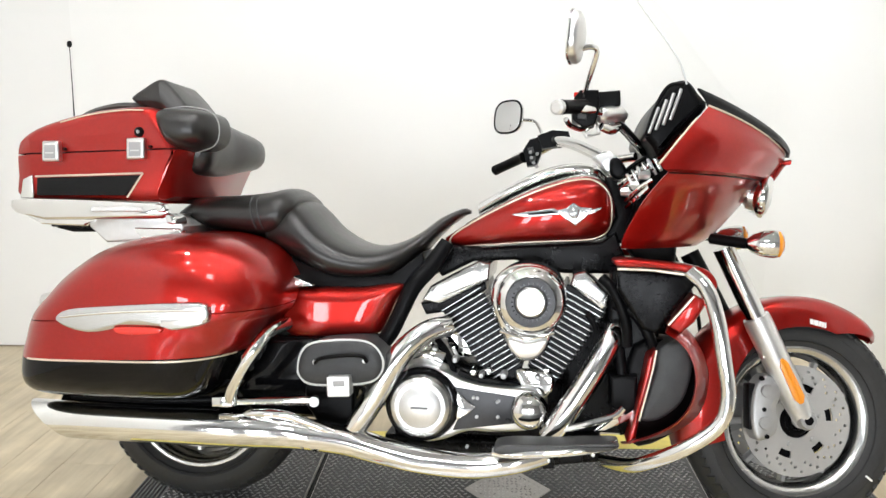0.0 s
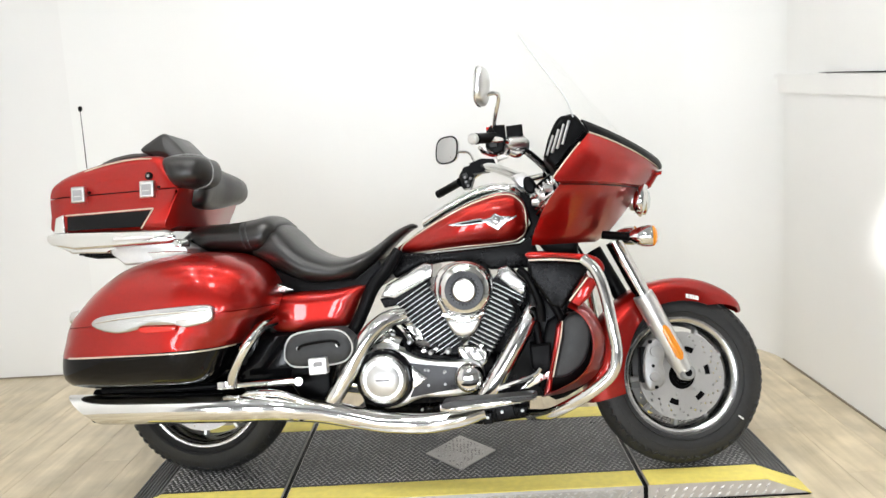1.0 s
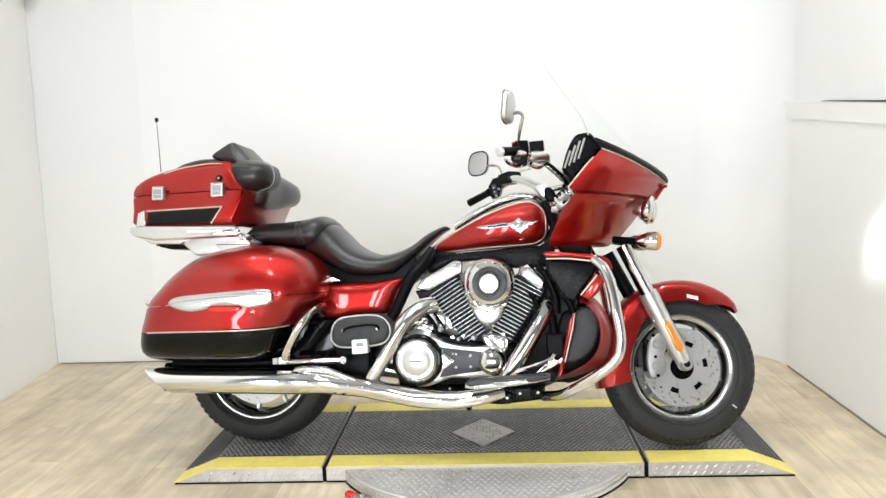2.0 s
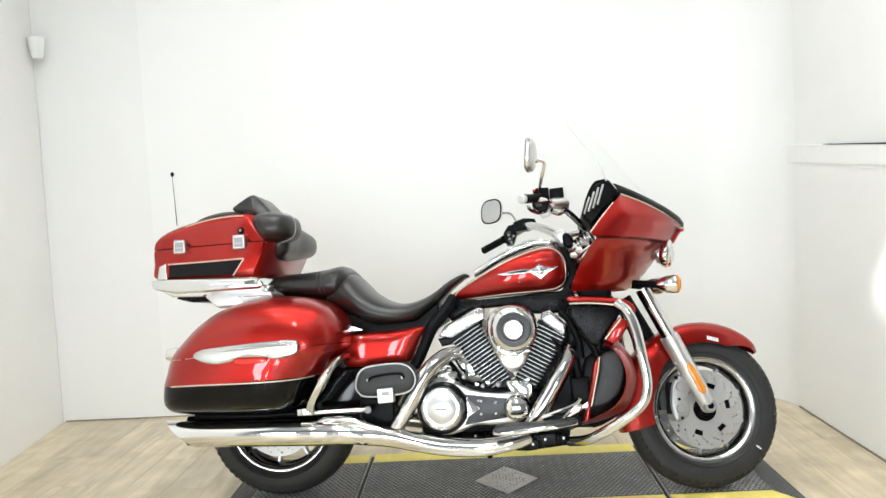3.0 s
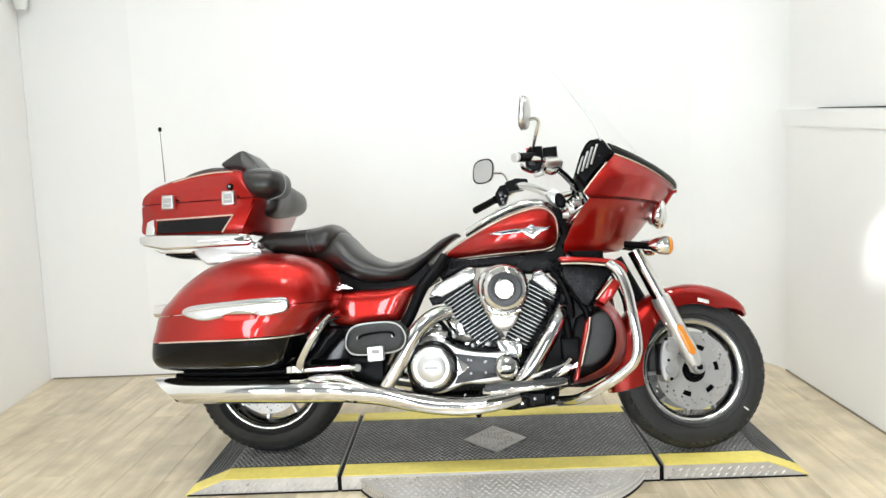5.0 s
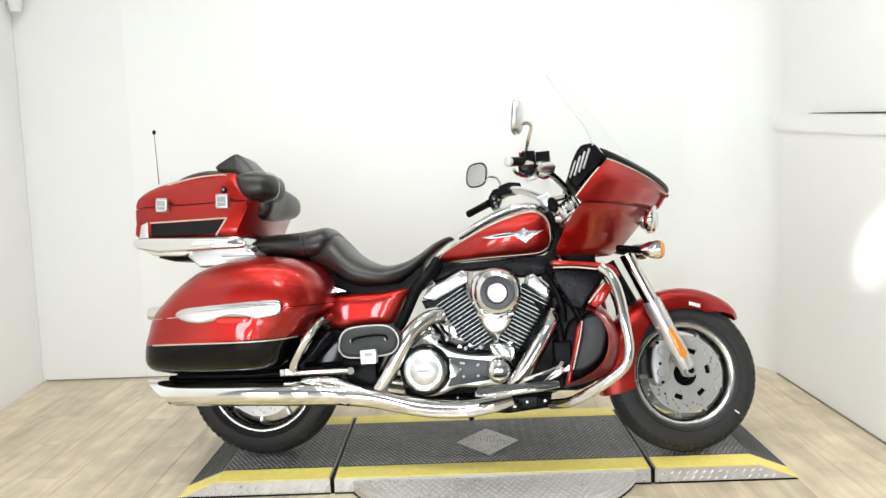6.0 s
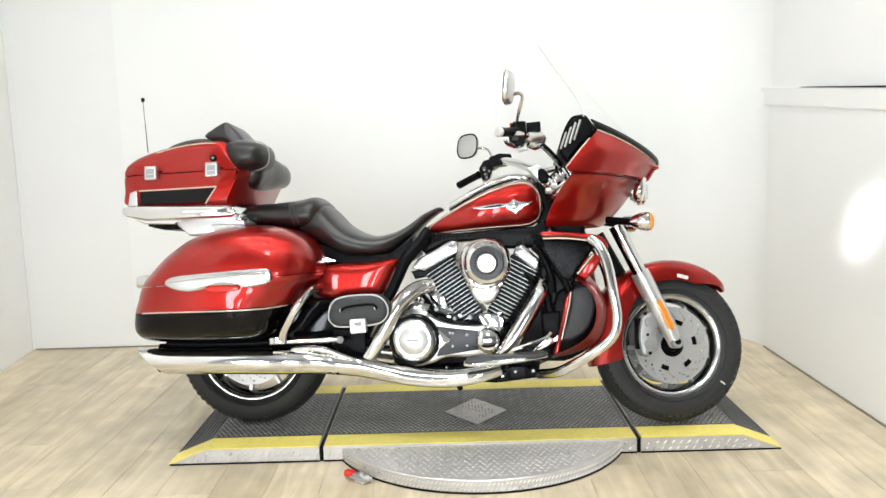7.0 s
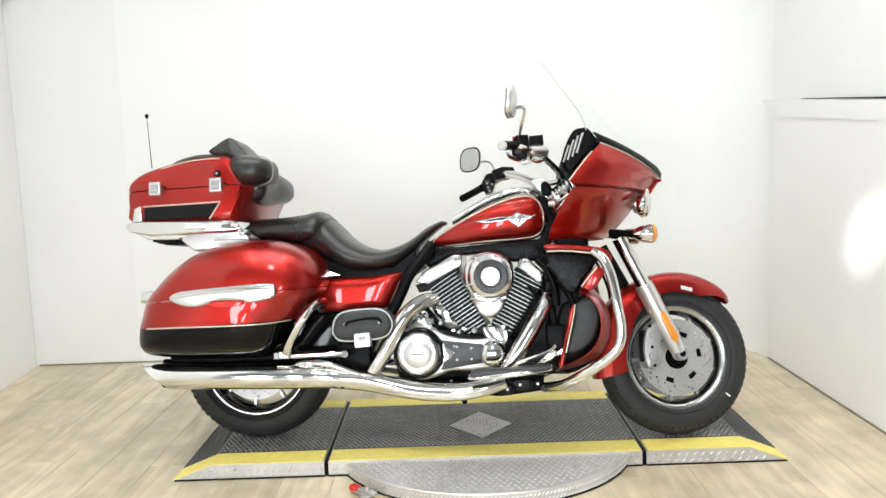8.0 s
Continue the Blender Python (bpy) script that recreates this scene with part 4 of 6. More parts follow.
LOWER = [
    ((1.287, -0.378, 0.961), (1.572, 0.000, 0.952)),
    ((1.267, -0.370, 0.936), (1.552, 0.000, 0.923)),
    ((1.234, -0.330, 0.888), (1.520, 0.000, 0.879)),
    ((1.204, -0.285, 0.825), (1.472, 0.000, 0.823)),
    ((1.193, -0.273, 0.796), (1.445, 0.000, 0.797)),
    ((1.191, -0.254, 0.774), (1.415, 0.000, 0.777)),
]


def wrap(rear, nose, n=14, power=0.62, a0=0.0, a1=90.0):
    """From the near rear edge round the nose to the far rear edge."""
    pts = []
    for k in range(n + 1):
        a = math.radians(a0 + (a1 - a0) * k / n)
        u = math.sin(a)
        pts.append(Vector((rear[0] + (nose[0] - rear[0]) * u, rear[1] * max(1 - u ** 1.9, 0) ** (power + 0.12), rear[2] + (nose[2] - rear[2]) * u)))
    return pts + [Vector((p.x, -p.y, p.z)) for p in pts[-2::-1]]


def sheet(rows, thickness):
    bm = bmesh.new()
    rings = [[bm.verts.new(p) for p in row] for row in rows]
    ring_faces(bm, rings, False, False)
    bmesh.ops.recalc_face_normals(bm, faces=bm.faces[:])
    bmesh.ops.solidify(bm, geom=bm.faces[:], thickness=thickness)
    return bm


def dense(levels, n):
    flat = smooth_line([(*a, *b) for a, b in levels], n)
    return [(tuple(q[:3]), tuple(q[3:])) for q in flat]


upper = part("fairing_upper", sheet([wrap(a, b) for a, b in dense(LEVELS[:3], 4) + dense(LEVELS[3:], 2)], 0.004), RED, bike, "candy red upper fairing", smooth=40)
lower = part("fairing_lower", sheet([wrap(a, b) for a, b in dense(LOWER, 4)], 0.004), RED, bike, "candy red lower fairing", smooth=60)
for s in (-1, 1):
    lip = [Vector(a) for a, b in dense(LEVELS[:3], 4)]
    part("fairing_lip", tube([(p.x - 0.003, p.y * -s, p.z) for p in lip[2:]], 0.0027, 8, 1, smooth_path=False), PINSTRIPE, upper, "pale line along the fairing's rear edge")
# black band below the screen, and the clear screen
BAND = [((1.363, -0.280, 1.167), (1.645, 0.000, 1.045)), ((1.373, -0.300, 1.147), (1.651, 0.000, 1.031)), ((1.382, -0.312, 1.122), (1.649, 0.000, 1.018))]
part("screen_band", sheet([wrap(a, b) for a, b in dense(BAND, 3)], 0.006), MATT, bike, "black band below the windscreen", smooth=60)
part("panel_gap", tube([Vector((p.x * 1.0, p.y * 0.992, p.z)) for p in wrap(*LEVELS[4])], 0.003, 6, 1, smooth_path=False), MATT, upper, "dark gap between the fairing panels")
part("fairing_stripe", tube([p - Vector((0.0, 0.0, -0.002)) for p in wrap(*LEVELS[0])], 0.0028, 6, 1, smooth_path=False), PINSTRIPE, upper)
GLASS = [((1.176, -0.170, 1.474), (1.143, 0.000, 1.546)), ((1.243, -0.220, 1.360), (1.295, 0.000, 1.426)), ((1.313, -0.255, 1.249), (1.420, 0.000, 1.262)), ((1.338, -0.265, 1.178), (1.529, 0.000, 1.139))]
glass = part("windscreen", sheet([wrap(a, b, 14, 0.55) for a, b in dense(GLASS, 3)], 0.004), SCREEN, bike, "tall clear windscreen", smooth=60)
rows_ = [wrap(a, b, 14, 0.55) for a, b in dense(GLASS, 3)]
part("screen_edge", tube([r[0] for r in rows_], 0.0026, 6, 1, smooth_path=False), EDGE, glass, "polished screen edge")
# dashboard with its louvred side vents
dash = part("dashboard", pillow([(1.243, 1.058), (1.261, 1.116), (1.282, 1.154), (1.312, 1.187), (1.345, 1.190), (1.370, 1.159), (1.390, 1.125), (1.335, 1.068), (1.284, 1.006), (1.263, 1.028)], 0.25, -0.25, 0.02, smooth_path=True, n=3, both=True), MATT, bike, "black plastic dashboard with louvred vents")
SLATS = [(1.250, -0.268, 1.059), (1.272, -0.268, 1.122), (1.267, -0.268, 1.067), (1.291, -0.268, 1.140), (1.284, -0.268, 1.079), (1.308, -0.268, 1.156), (1.301, -0.268, 1.092), (1.325, -0.268, 1.166)]
for a, b in zip(SLATS[::2], SLATS[1::2]):
    part("louvre", tube([a, b], 0.0042, 8, 1, smooth_path=False), SATIN, dash)
part("louvre_frame", tube([(1.244, -0.266, 1.051), (1.264, -0.266, 1.118), (1.294, -0.266, 1.172), (1.331, -0.266, 1.179)], 0.005, 8), MATT, dash)
# headlamp and its chrome surround, wrapped round the nose
part("nose_cowl", pillow([(1.576, 1.002), (1.641, 1.009), (1.623, 0.987), (1.601, 0.953), (1.579, 0.953)], 0.06, -0.07, 0.015, smooth_path=False, both=True), RED, bike, "candy red nose cowl")
part("headlamp_surround", tube([(1.572, -0.110, 0.957), (1.558, -0.125, 0.922), (1.552, -0.120, 0.887), (1.558, -0.090, 0.861)], [0.013, 0.022, 0.020, 0.008], 12), CHROME, bike, "chrome headlamp surround")
part("headlamp", lathe([(0.0, 0.026), (0.030, 0.020), (0.042, 0.008), (0.046, 0), (0.046, -0.03), (0.0, -0.03)], 32, "X", at=(1.582, 0.000, 0.914)), LENS, bike, "clear round headlamp")
part("headlamp_reflector", lathe([(0.0, -0.05), (0.030, -0.038), (0.044, 0.0), (0.047, 0.0), (0.034, -0.044), (0, -0.056)], 32, "X", at=(1.582, 0.000, 0.914)), POLISHED, bike)
part("headlamp_rim", lathe([(0.046, 0.010), (0.051, 0.005), (0.053, -0.02), (0.044, -0.02)], 40, "X", at=(1.583, 0.000, 0.914)), CHROME, bike)
for y in (-1, 1):
    c = Vector((1.560, -0.170, 0.789)) if y < 0 else Vector((1.545, 0.17, 0.795))
    sig = part("turn_signal", lathe([(0.0, -0.052), (0.012, -0.05), (0.024, -0.036), (0.033, -0.012), (0.036, 0.012), (0.035, 0.022), (0, 0.022)], 24, "X", at=tuple(c)), CHROME, bike, "chrome bullet turn signal with amber lens")
    part("lens", lathe([(0.034, 0.0222), (0.033, 0.03), (0.022, 0.038), (0, 0.041)], 24, "X", at=tuple(c)), AMBER, sig)
    part("stalk", rod(c + Vector((-0.05, 0, 0)), c + Vector((-0.13, -0.05 * y, 0.01)), 0.014), MATT, sig)
part("headstock_cover", pillow([(1.245, 0.926), (1.314, 1.015), (1.380, 0.967), (1.370, 0.831), (1.350, 0.782), (1.345, 0.696), (1.275, 0.698), (1.209, 0.785)], 0.10, -0.10, 0.02, both=True, smooth_path=False), MATT, bike)
part("radiator", pillow([(1.175, 0.718), (1.349, 0.711), (1.287, 0.524), (1.274, 0.307), (1.204, 0.286), (1.192, 0.440), (1.166, 0.569)], 0.2, -0.2, 0.015, both=True, smooth_path=False), ENGINE, bike, "black radiator and frame tubes")
for a in ([(1.177, -0.240, 0.633), (1.229, -0.250, 0.611), (1.269, -0.250, 0.548), (1.283, -0.240, 0.484)], [(1.192, -0.230, 0.527), (1.205, -0.240, 0.443), (1.225, -0.240, 0.379), (1.204, -0.220, 0.314)], [(1.147, -0.230, 0.697), (1.177, -0.250, 0.665), (1.207, -0.250, 0.591), (1.213, -0.240, 0.527)], [(1.260, -0.260, 0.632), (1.300, -0.280, 0.606), (1.320, -0.270, 0.569)]):
    part("hose", tube(a, 0.014, 10), MATT, bike)
part("horn_block", pillow([(1.170, 0.454), (1.238, 0.458), (1.241, 0.377), (1.211, 0.356), (1.173, 0.378)], -0.18, -0.27, 0.012, smooth_path=False), MATT, bike)
part("heat_shield_bracket", pillow([(1.182, 0.360), (1.225, 0.412), (1.239, 0.402), (1.230, 0.350), (1.161, 0.314), (1.133, 0.314)], -0.24, -0.262, 0.004, smooth_path=False), CHROME, bike)

# --- lower fairings
def lower_fairing(s):
    def flip(bm):
        return bm if s < 0 else mirrored(bm)
    root = part("lower_fairing", flip(pillow([(1.181, 0.729), (1.353, 0.717), (1.365, 0.692), (1.302, 0.607), (1.277, 0.570), (1.240, 0.581), (1.180, 0.675)], -0.22, -0.315, 0.012, smooth_path=False)), DARKSATIN, bike, "black and red lower fairing with a mesh vent")
    part("top_rail", flip(pillow([(1.177, 0.753), (1.258, 0.749), (1.359, 0.739), (1.395, 0.724), (1.411, 0.695), (1.398, 0.679), (1.371, 0.700), (1.351, 0.721), (1.258, 0.733), (1.179, 0.734)], -0.24, -0.345, 0.008, n=3)), RED, root, "candy red rail")
    part("rail_stripe", flip(tube([(1.178, -0.332, 0.728), (1.258, -0.335, 0.727), (1.346, -0.335, 0.717)], 0.0035, 6)), PINSTRIPE, root)
    part("strut", flip(pillow([(1.358, 0.672), (1.390, 0.655), (1.361, 0.606), (1.328, 0.576), (1.300, 0.595)], -0.26, -0.342, 0.01, smooth_path=False)), RED, root, "candy red strut")
    part("strut_stripe", flip(tube([(1.357, -0.343, 0.668), (1.299, -0.343, 0.597)], 0.003, 6, 2)), PINSTRIPE, root)
    part("leg_shield", flip(band([(1.316, 0.603), (1.356, 0.578), (1.392, 0.528), (1.411, 0.457), (1.395, 0.378), (1.348, 0.329), (1.270, 0.297), (1.201, 0.285)], [(1.292, 0.579), (1.328, 0.554), (1.355, 0.513), (1.364, 0.461), (1.353, 0.407), (1.320, 0.362), (1.267, 0.330), (1.218, 0.311)], -0.30, 0.012, square=0.55, twist=0.045)), RED, root, "candy red leg shield", smooth=60)
    part("inner_rail", flip(pillow([(1.257, 0.515), (1.276, 0.533), (1.270, 0.486), (1.254, 0.415), (1.238, 0.349), (1.232, 0.312), (1.210, 0.304), (1.230, 0.374), (1.247, 0.456)], -0.25, -0.318, 0.008, smooth_path=False)), RED, root, "candy red inner panel")
    part("inner_stripe", flip(tube([(x, -0.3185, z) for x, z in [(1.276, 0.532), (1.269, 0.487), (1.253, 0.416), (1.239, 0.358)]], 0.0025, 6, 3)), PINSTRIPE, root)
    part("vent_mesh", flip(pillow([(1.280, 0.529), (1.318, 0.553), (1.352, 0.552), (1.363, 0.506), (1.358, 0.455), (1.339, 0.404), (1.304, 0.370), (1.271, 0.355), (1.243, 0.362), (1.259, 0.425), (1.275, 0.480)], -0.2, -0.312, 0.012, 0.004)), GREYPAD, root, "dark grey vent panel")
    part("lower_box", flip(pillow([(1.229, 0.525), (1.392, 0.523), (1.402, 0.395), (1.342, 0.315), (1.225, 0.282)], -0.14, -0.24, 0.015)), MATT, root)


lower_fairing(-1)
lower_fairing(1)


def crash_bar(s):
    bm = tube([(1.346, -0.340, 0.725), (1.380, -0.360, 0.691), (1.405, -0.375, 0.621), (1.422, -0.385, 0.520), (1.432, -0.385, 0.440), (1.416, -0.380, 0.374), (1.352, -0.370, 0.317), (1.270, -0.330, 0.264), (1.221, -0.280, 0.235), (1.160, -0.200, 0.218)], 0.0185, 16)
    part("crash_bar", bm if s < 0 else mirrored(bm), CHROME, bike, "chrome engine crash bar")


crash_bar(-1)
crash_bar(1)

# --- tank
TL = [(0.725, 0.770), (0.776, 0.762), (0.854, 0.767), (0.942, 0.772), (1.030, 0.777), (1.106, 0.782), (1.157, 0.794), (1.183, 0.840)]
TH = [(0.721, 0.789), (0.780, 0.826), (0.857, 0.873), (0.943, 0.920), (1.032, 0.954), (1.110, 0.968), (1.160, 0.946), (1.185, 0.893)]
TANK_POWER = 3.0
TW = (0.055, 0.085, 0.115, 0.138, 0.150, 0.150, 0.135, 0.10)
tank_bm = hull([(a[0] * 0.5 + b[0] * 0.5, a[1], b[1], w) for a, b, w in zip(TL, TH, TW)], 40, 6, TANK_POWER)
tank_copy = tank_bm.copy()
tank = part("fuel_tank", tank_bm, RED, bike, "teardrop candy red fuel tank with a pinstripe", smooth=70)
stripe("tank_stripe", tank_copy, [(0.736, 0.776), (0.752, 0.800), (0.833, 0.849), (0.944, 0.904), (1.032, 0.937), (1.098, 0.951), (1.137, 0.943), (1.167, 0.912), (1.175, 0.868), (1.170, 0.820), (1.139, 0.795), (1.085, 0.787), (0.942, 0.779), (0.810, 0.768), (0.752, 0.765)], 0.0026, PINSTRIPE, tank, True, 3)
# chrome emblem: a long dart with a winged badge
ey = on_face(tank_copy, [(1.010, 0.862)])[0][1]
eb = part("emblem", pillow([(0.911, 0.854), (0.948, 0.862), (1.021, 0.872), (1.042, 0.865), (1.042, 0.855), (1.021, 0.854), (0.948, 0.847)], ey + 0.004, ey - 0.006, 0.002, smooth_path=False), BADGE, tank, "silver dart emblem")
part("emblem_wing", pillow([(1.105, 0.867), (1.147, 0.877), (1.131, 0.863), (1.110, 0.854)], ey + 0.010, ey - 0.006, 0.002, smooth_path=False), BADGE, eb)
part("emblem_shield", pillow([(1.030, 0.867), (1.056, 0.874), (1.073, 0.888), (1.091, 0.877), (1.124, 0.875), (1.108, 0.850), (1.080, 0.828), (1.048, 0.847)], ey + 0.008, ey - 0.008, 0.003, smooth_path=False), BADGE, eb, "silver winged shield")
part("emblem_disc", lathe([(0, -0.004), (0.011, -0.0035), (0.014, -0.002), (0.015, 0.002), (0, 0.002)], 24, "Y", at=(1.075, ey - 0.008, 0.861)), BADGE, eb, "round silver boss")
part("emblem_inlay", pillow([(0.955, 0.858), (1.018, 0.866), (1.032, 0.861), (1.018, 0.858), (0.955, 0.852)], ey - 0.0055, ey - 0.0075, 0.0005, smooth_path=False), BLACK, eb)
tank_copy.free()
part("tank_ridge", hull([(a[0] * 0.5 + b[0] * 0.5, b[1] - 0.02, b[1] + 0.003, w * 0.62) for a, b, w in list(zip(TL, TH, TW))[1:]], 24, 6, 2.4), BRUSHED, bike, "polished band along the tank's top", smooth=70)
part("tank_console", hull([(a, b - 0.022, c - 0.003, d) for (a, b), c, d in zip([(0.812, 0.875), (0.893, 0.919), (0.985, 0.962), (1.065, 0.983), (1.133, 0.977), (1.166, 0.953)], [q[1] for q in [(0.812, 0.889), (0.893, 0.937), (0.985, 0.981), (1.065, 1.001), (1.133, 0.995), (1.166, 0.967)]], (0.035, 0.06, 0.075, 0.08, 0.075, 0.05))], 24, 4, 2.6), CHROME, bike, "chrome tank top console")
part("tank_underside", pillow([(0.728, 0.769), (0.827, 0.760), (1.151, 0.783), (1.189, 0.809), (1.216, 0.742), (1.182, 0.698), (1.050, 0.696), (0.917, 0.730), (0.804, 0.723), (0.718, 0.679), (0.696, 0.707)], 0.09, -0.09, 0.012, smooth_path=False, both=True), ENGINE, bike)
part("frame_neck", pillow([(1.158, 0.958), (1.190, 0.950), (1.216, 0.922), (1.236, 0.880), (1.240, 0.783), (1.174, 0.777), (1.163, 0.807), (1.190, 0.851)], 0.1, -0.06, 0.01, smooth_path=False), MATT, bike, "black frame neck")
part("steering_neck", tube([(1.202, 0.000, 0.904), (1.246, 0.000, 0.949), (1.291, 0.000, 0.998)], 0.035, 16, 3), MATT, bike)
CABLE_ENDS = [(1.192, -0.050, 0.937), (1.278, -0.090, 0.995), (1.200, -0.070, 0.926), (1.280, -0.120, 0.981), (1.206, -0.080, 0.911), (1.279, -0.140, 0.966), (1.212, -0.100, 0.896), (1.275, -0.160, 0.949), (1.216, -0.100, 0.879), (1.266, -0.160, 0.930), (1.190, 0.020, 0.952), (1.275, -0.020, 1.019)]
for k, (a, b) in enumerate(zip(CABLE_ENDS[::2], CABLE_ENDS[1::2])):
    m_ = (Vector(a) + Vector(b)) / 2 + Vector((0, -0.012, 0.006 * (k % 2)))
    part("cable", tube([a, m_, b], 0.0062 if k % 2 else 0.0075, 8, 4), CHROME if k % 3 != 2 else MATT, bike, "chrome cable and hose")
for p in [(1.212, -0.100, 0.919), (1.236, -0.120, 0.936), (1.255, -0.140, 0.962)]:
    part("cable_nut", lathe([(0, -0.016), (0.011, -0.014), (0.013, 0.0), (0.011, 0.014), (0, 0.016)], 8, "X", at=p), POLISHED, bike)
for k in range(6):
    u = k / 5
    p = Vector((1.222 + 0.066 * u, -0.115, 0.946 + 0.050 * u))
    part("clamp_rib", lathe([(0, -0.026), (0.0045, -0.025), (0.0055, -0.012), (0.0042, 0.0), (0.0055, 0.012), (0.004, 0.022), (0, 0.023)], 10, "Z"), CHROME if k % 2 else POLISHED, bike, "chrome ribbed clamp piece", local=Matrix.Translation(p) @ Matrix.Rotation(math.radians(-28), 4, "Y"))
part("clamp_block", pillow(clipped([(1.205, 0.944), (1.237, 0.975), (1.259, 0.957), (1.227, 0.917)]), 0.02, -0.075, 0.006, smooth_path=False), POLISHED, bike, "polished fork clamp")

# --- seats
def seat(name, stations, label):
    return part(name, hull(stations, 32, 5, 2.5), VINYL, bike, label, smooth=70)


rider = seat("rider_seat", [(0.230, 0.759, 0.833, 0.15), (0.311, 0.707, 0.886, 0.19), (0.392, 0.672, 0.812, 0.20), (0.462, 0.664, 0.771, 0.195), (0.529, 0.666, 0.758, 0.18), (0.597, 0.685, 0.773, 0.15), (0.653, 0.735, 0.802, 0.115), (0.710, 0.798, 0.844, 0.085), (0.766, 0.844, 0.869, 0.05), (0.788, 0.854, 0.864, 0.02)], "black vinyl rider seat")
PILLION = [(-0.055, 0.826, 0.886, 0.13), (0.040, 0.800, 0.895, 0.165), (0.135, 0.782, 0.900, 0.175), (0.218, 0.773, 0.910, 0.185), (0.277, 0.780, 0.920, 0.185), (0.311, 0.831, 0.895, 0.15)]
pillion = seat("pillion_seat", PILLION, "black vinyl pillion seat")
form = hull(PILLION, 32, 5, 2.5)
for dx in (0.0, 0.019):
    stripe("seam", form, [(0.186 + dx, 0.893), (0.194 + dx, 0.872), (0.203 + dx, 0.845), (0.212 + dx, 0.805)], 0.003, GREYPAD, pillion, label="raised seam across the seat")
form.free()
part("seat_base", pillow([(0.308, 0.730), (0.430, 0.684), (0.587, 0.686), (0.673, 0.750), (0.689, 0.679), (0.608, 0.632), (0.429, 0.626), (0.293, 0.641)], 0.12, -0.155, 0.012, smooth_path=False), MATT, bike, "black seat base")
part("frame_rail", tube([(0.738, -0.130, 0.776), (0.699, -0.150, 0.715), (0.652, -0.170, 0.658), (0.621, -0.180, 0.589), (0.591, -0.190, 0.528), (0.550, -0.190, 0.478)], [0.02, 0.024, 0.024, 0.022, 0.022, 0.02], 14), MATT, bike, "black frame rail")

# --- side cover and black panels
part("side_cover", dome([(0.297, 0.637), (0.395, 0.649), (0.506, 0.652), (0.621, 0.663), (0.605, 0.615), (0.577, 0.555), (0.550, 0.525), (0.437, 0.513), (0.326, 0.512), (0.286, 0.548)], -0.16, -0.212, 5.0, 4, 1.0), RED, bike, "candy red side cover", smooth=60)
part("side_trim", pillow([(0.300, 0.694), (0.391, 0.658), (0.308, 0.648)], -0.15, -0.215, 0.004, smooth_path=False), CHROME, bike, "chrome trim under the seat")
part("lower_panel", pillow([(0.270, 0.515), (0.393, 0.518), (0.553, 0.520), (0.529, 0.446), (0.506, 0.359), (0.479, 0.290), (0.211, 0.300), (0.167, 0.362), (0.224, 0.438)], 0.05, -0.2, 0.015, smooth_path=False), BLACK, bike, "black lower side panel")
pouch = part("tool_pouch", pillow([(0.363, 0.438), (0.368, 0.481), (0.393, 0.511), (0.446, 0.523), (0.522, 0.527), (0.564, 0.513), (0.585, 0.479), (0.580, 0.444), (0.549, 0.421), (0.466, 0.411), (0.392, 0.412)], -0.10, -0.245, 0.018, 0.006), GREYPAD, bike, "dark grey padded tool pouch with pale piping", local=Matrix.Translation((0.016, -0.08, 0.003)))
part("piping", tube([(x, -0.232, z) for x, z in [tuple(q) for q in smooth_line([(0.362, 0.437), (0.367, 0.481), (0.391, 0.511), (0.444, 0.523), (0.521, 0.526), (0.562, 0.513), (0.584, 0.478), (0.579, 0.444), (0.548, 0.420), (0.465, 0.410), (0.390, 0.411), (0.362, 0.437)], 4)]], 0.0036, 6, 1, smooth_path=False), PALEPIPE, pouch)
part("pouch_handle", tube([(0.413, -0.256, 0.469), (0.432, -0.262, 0.482), (0.494, -0.264, 0.492), (0.537, -0.262, 0.491), (0.548, -0.256, 0.476)], 0.005, 8), MATT, pouch)
for p in [(0.413, -0.256, 0.471), (0.542, -0.256, 0.478)]:
    part("rivet", lathe([(0, -0.004), (0.005, -0.003), (0.006, 0), (0, 0)], 10, "Y", at=p), SATIN, pouch)
part("buckle", pillow(clipped([(0.447, 0.438), (0.507, 0.442), (0.509, 0.389), (0.450, 0.385)], 0.2), -0.235, -0.27, 0.004, smooth_path=False), SATIN, pouch, "square silver buckle", smooth=0)
part("buckle_slot", pillow(clipped([(0.464, 0.428), (0.494, 0.430), (0.496, 0.415), (0.466, 0.413)], 0.2), -0.268, -0.2715, 0.001, smooth_path=False), GREYPIN, pouch)
part("pivot_block", pillow([(0.369, 0.404), (0.502, 0.392), (0.505, 0.272), (0.412, 0.273), (0.368, 0.339)], -0.1, -0.22, 0.012, smooth_path=False), MATT, bike)

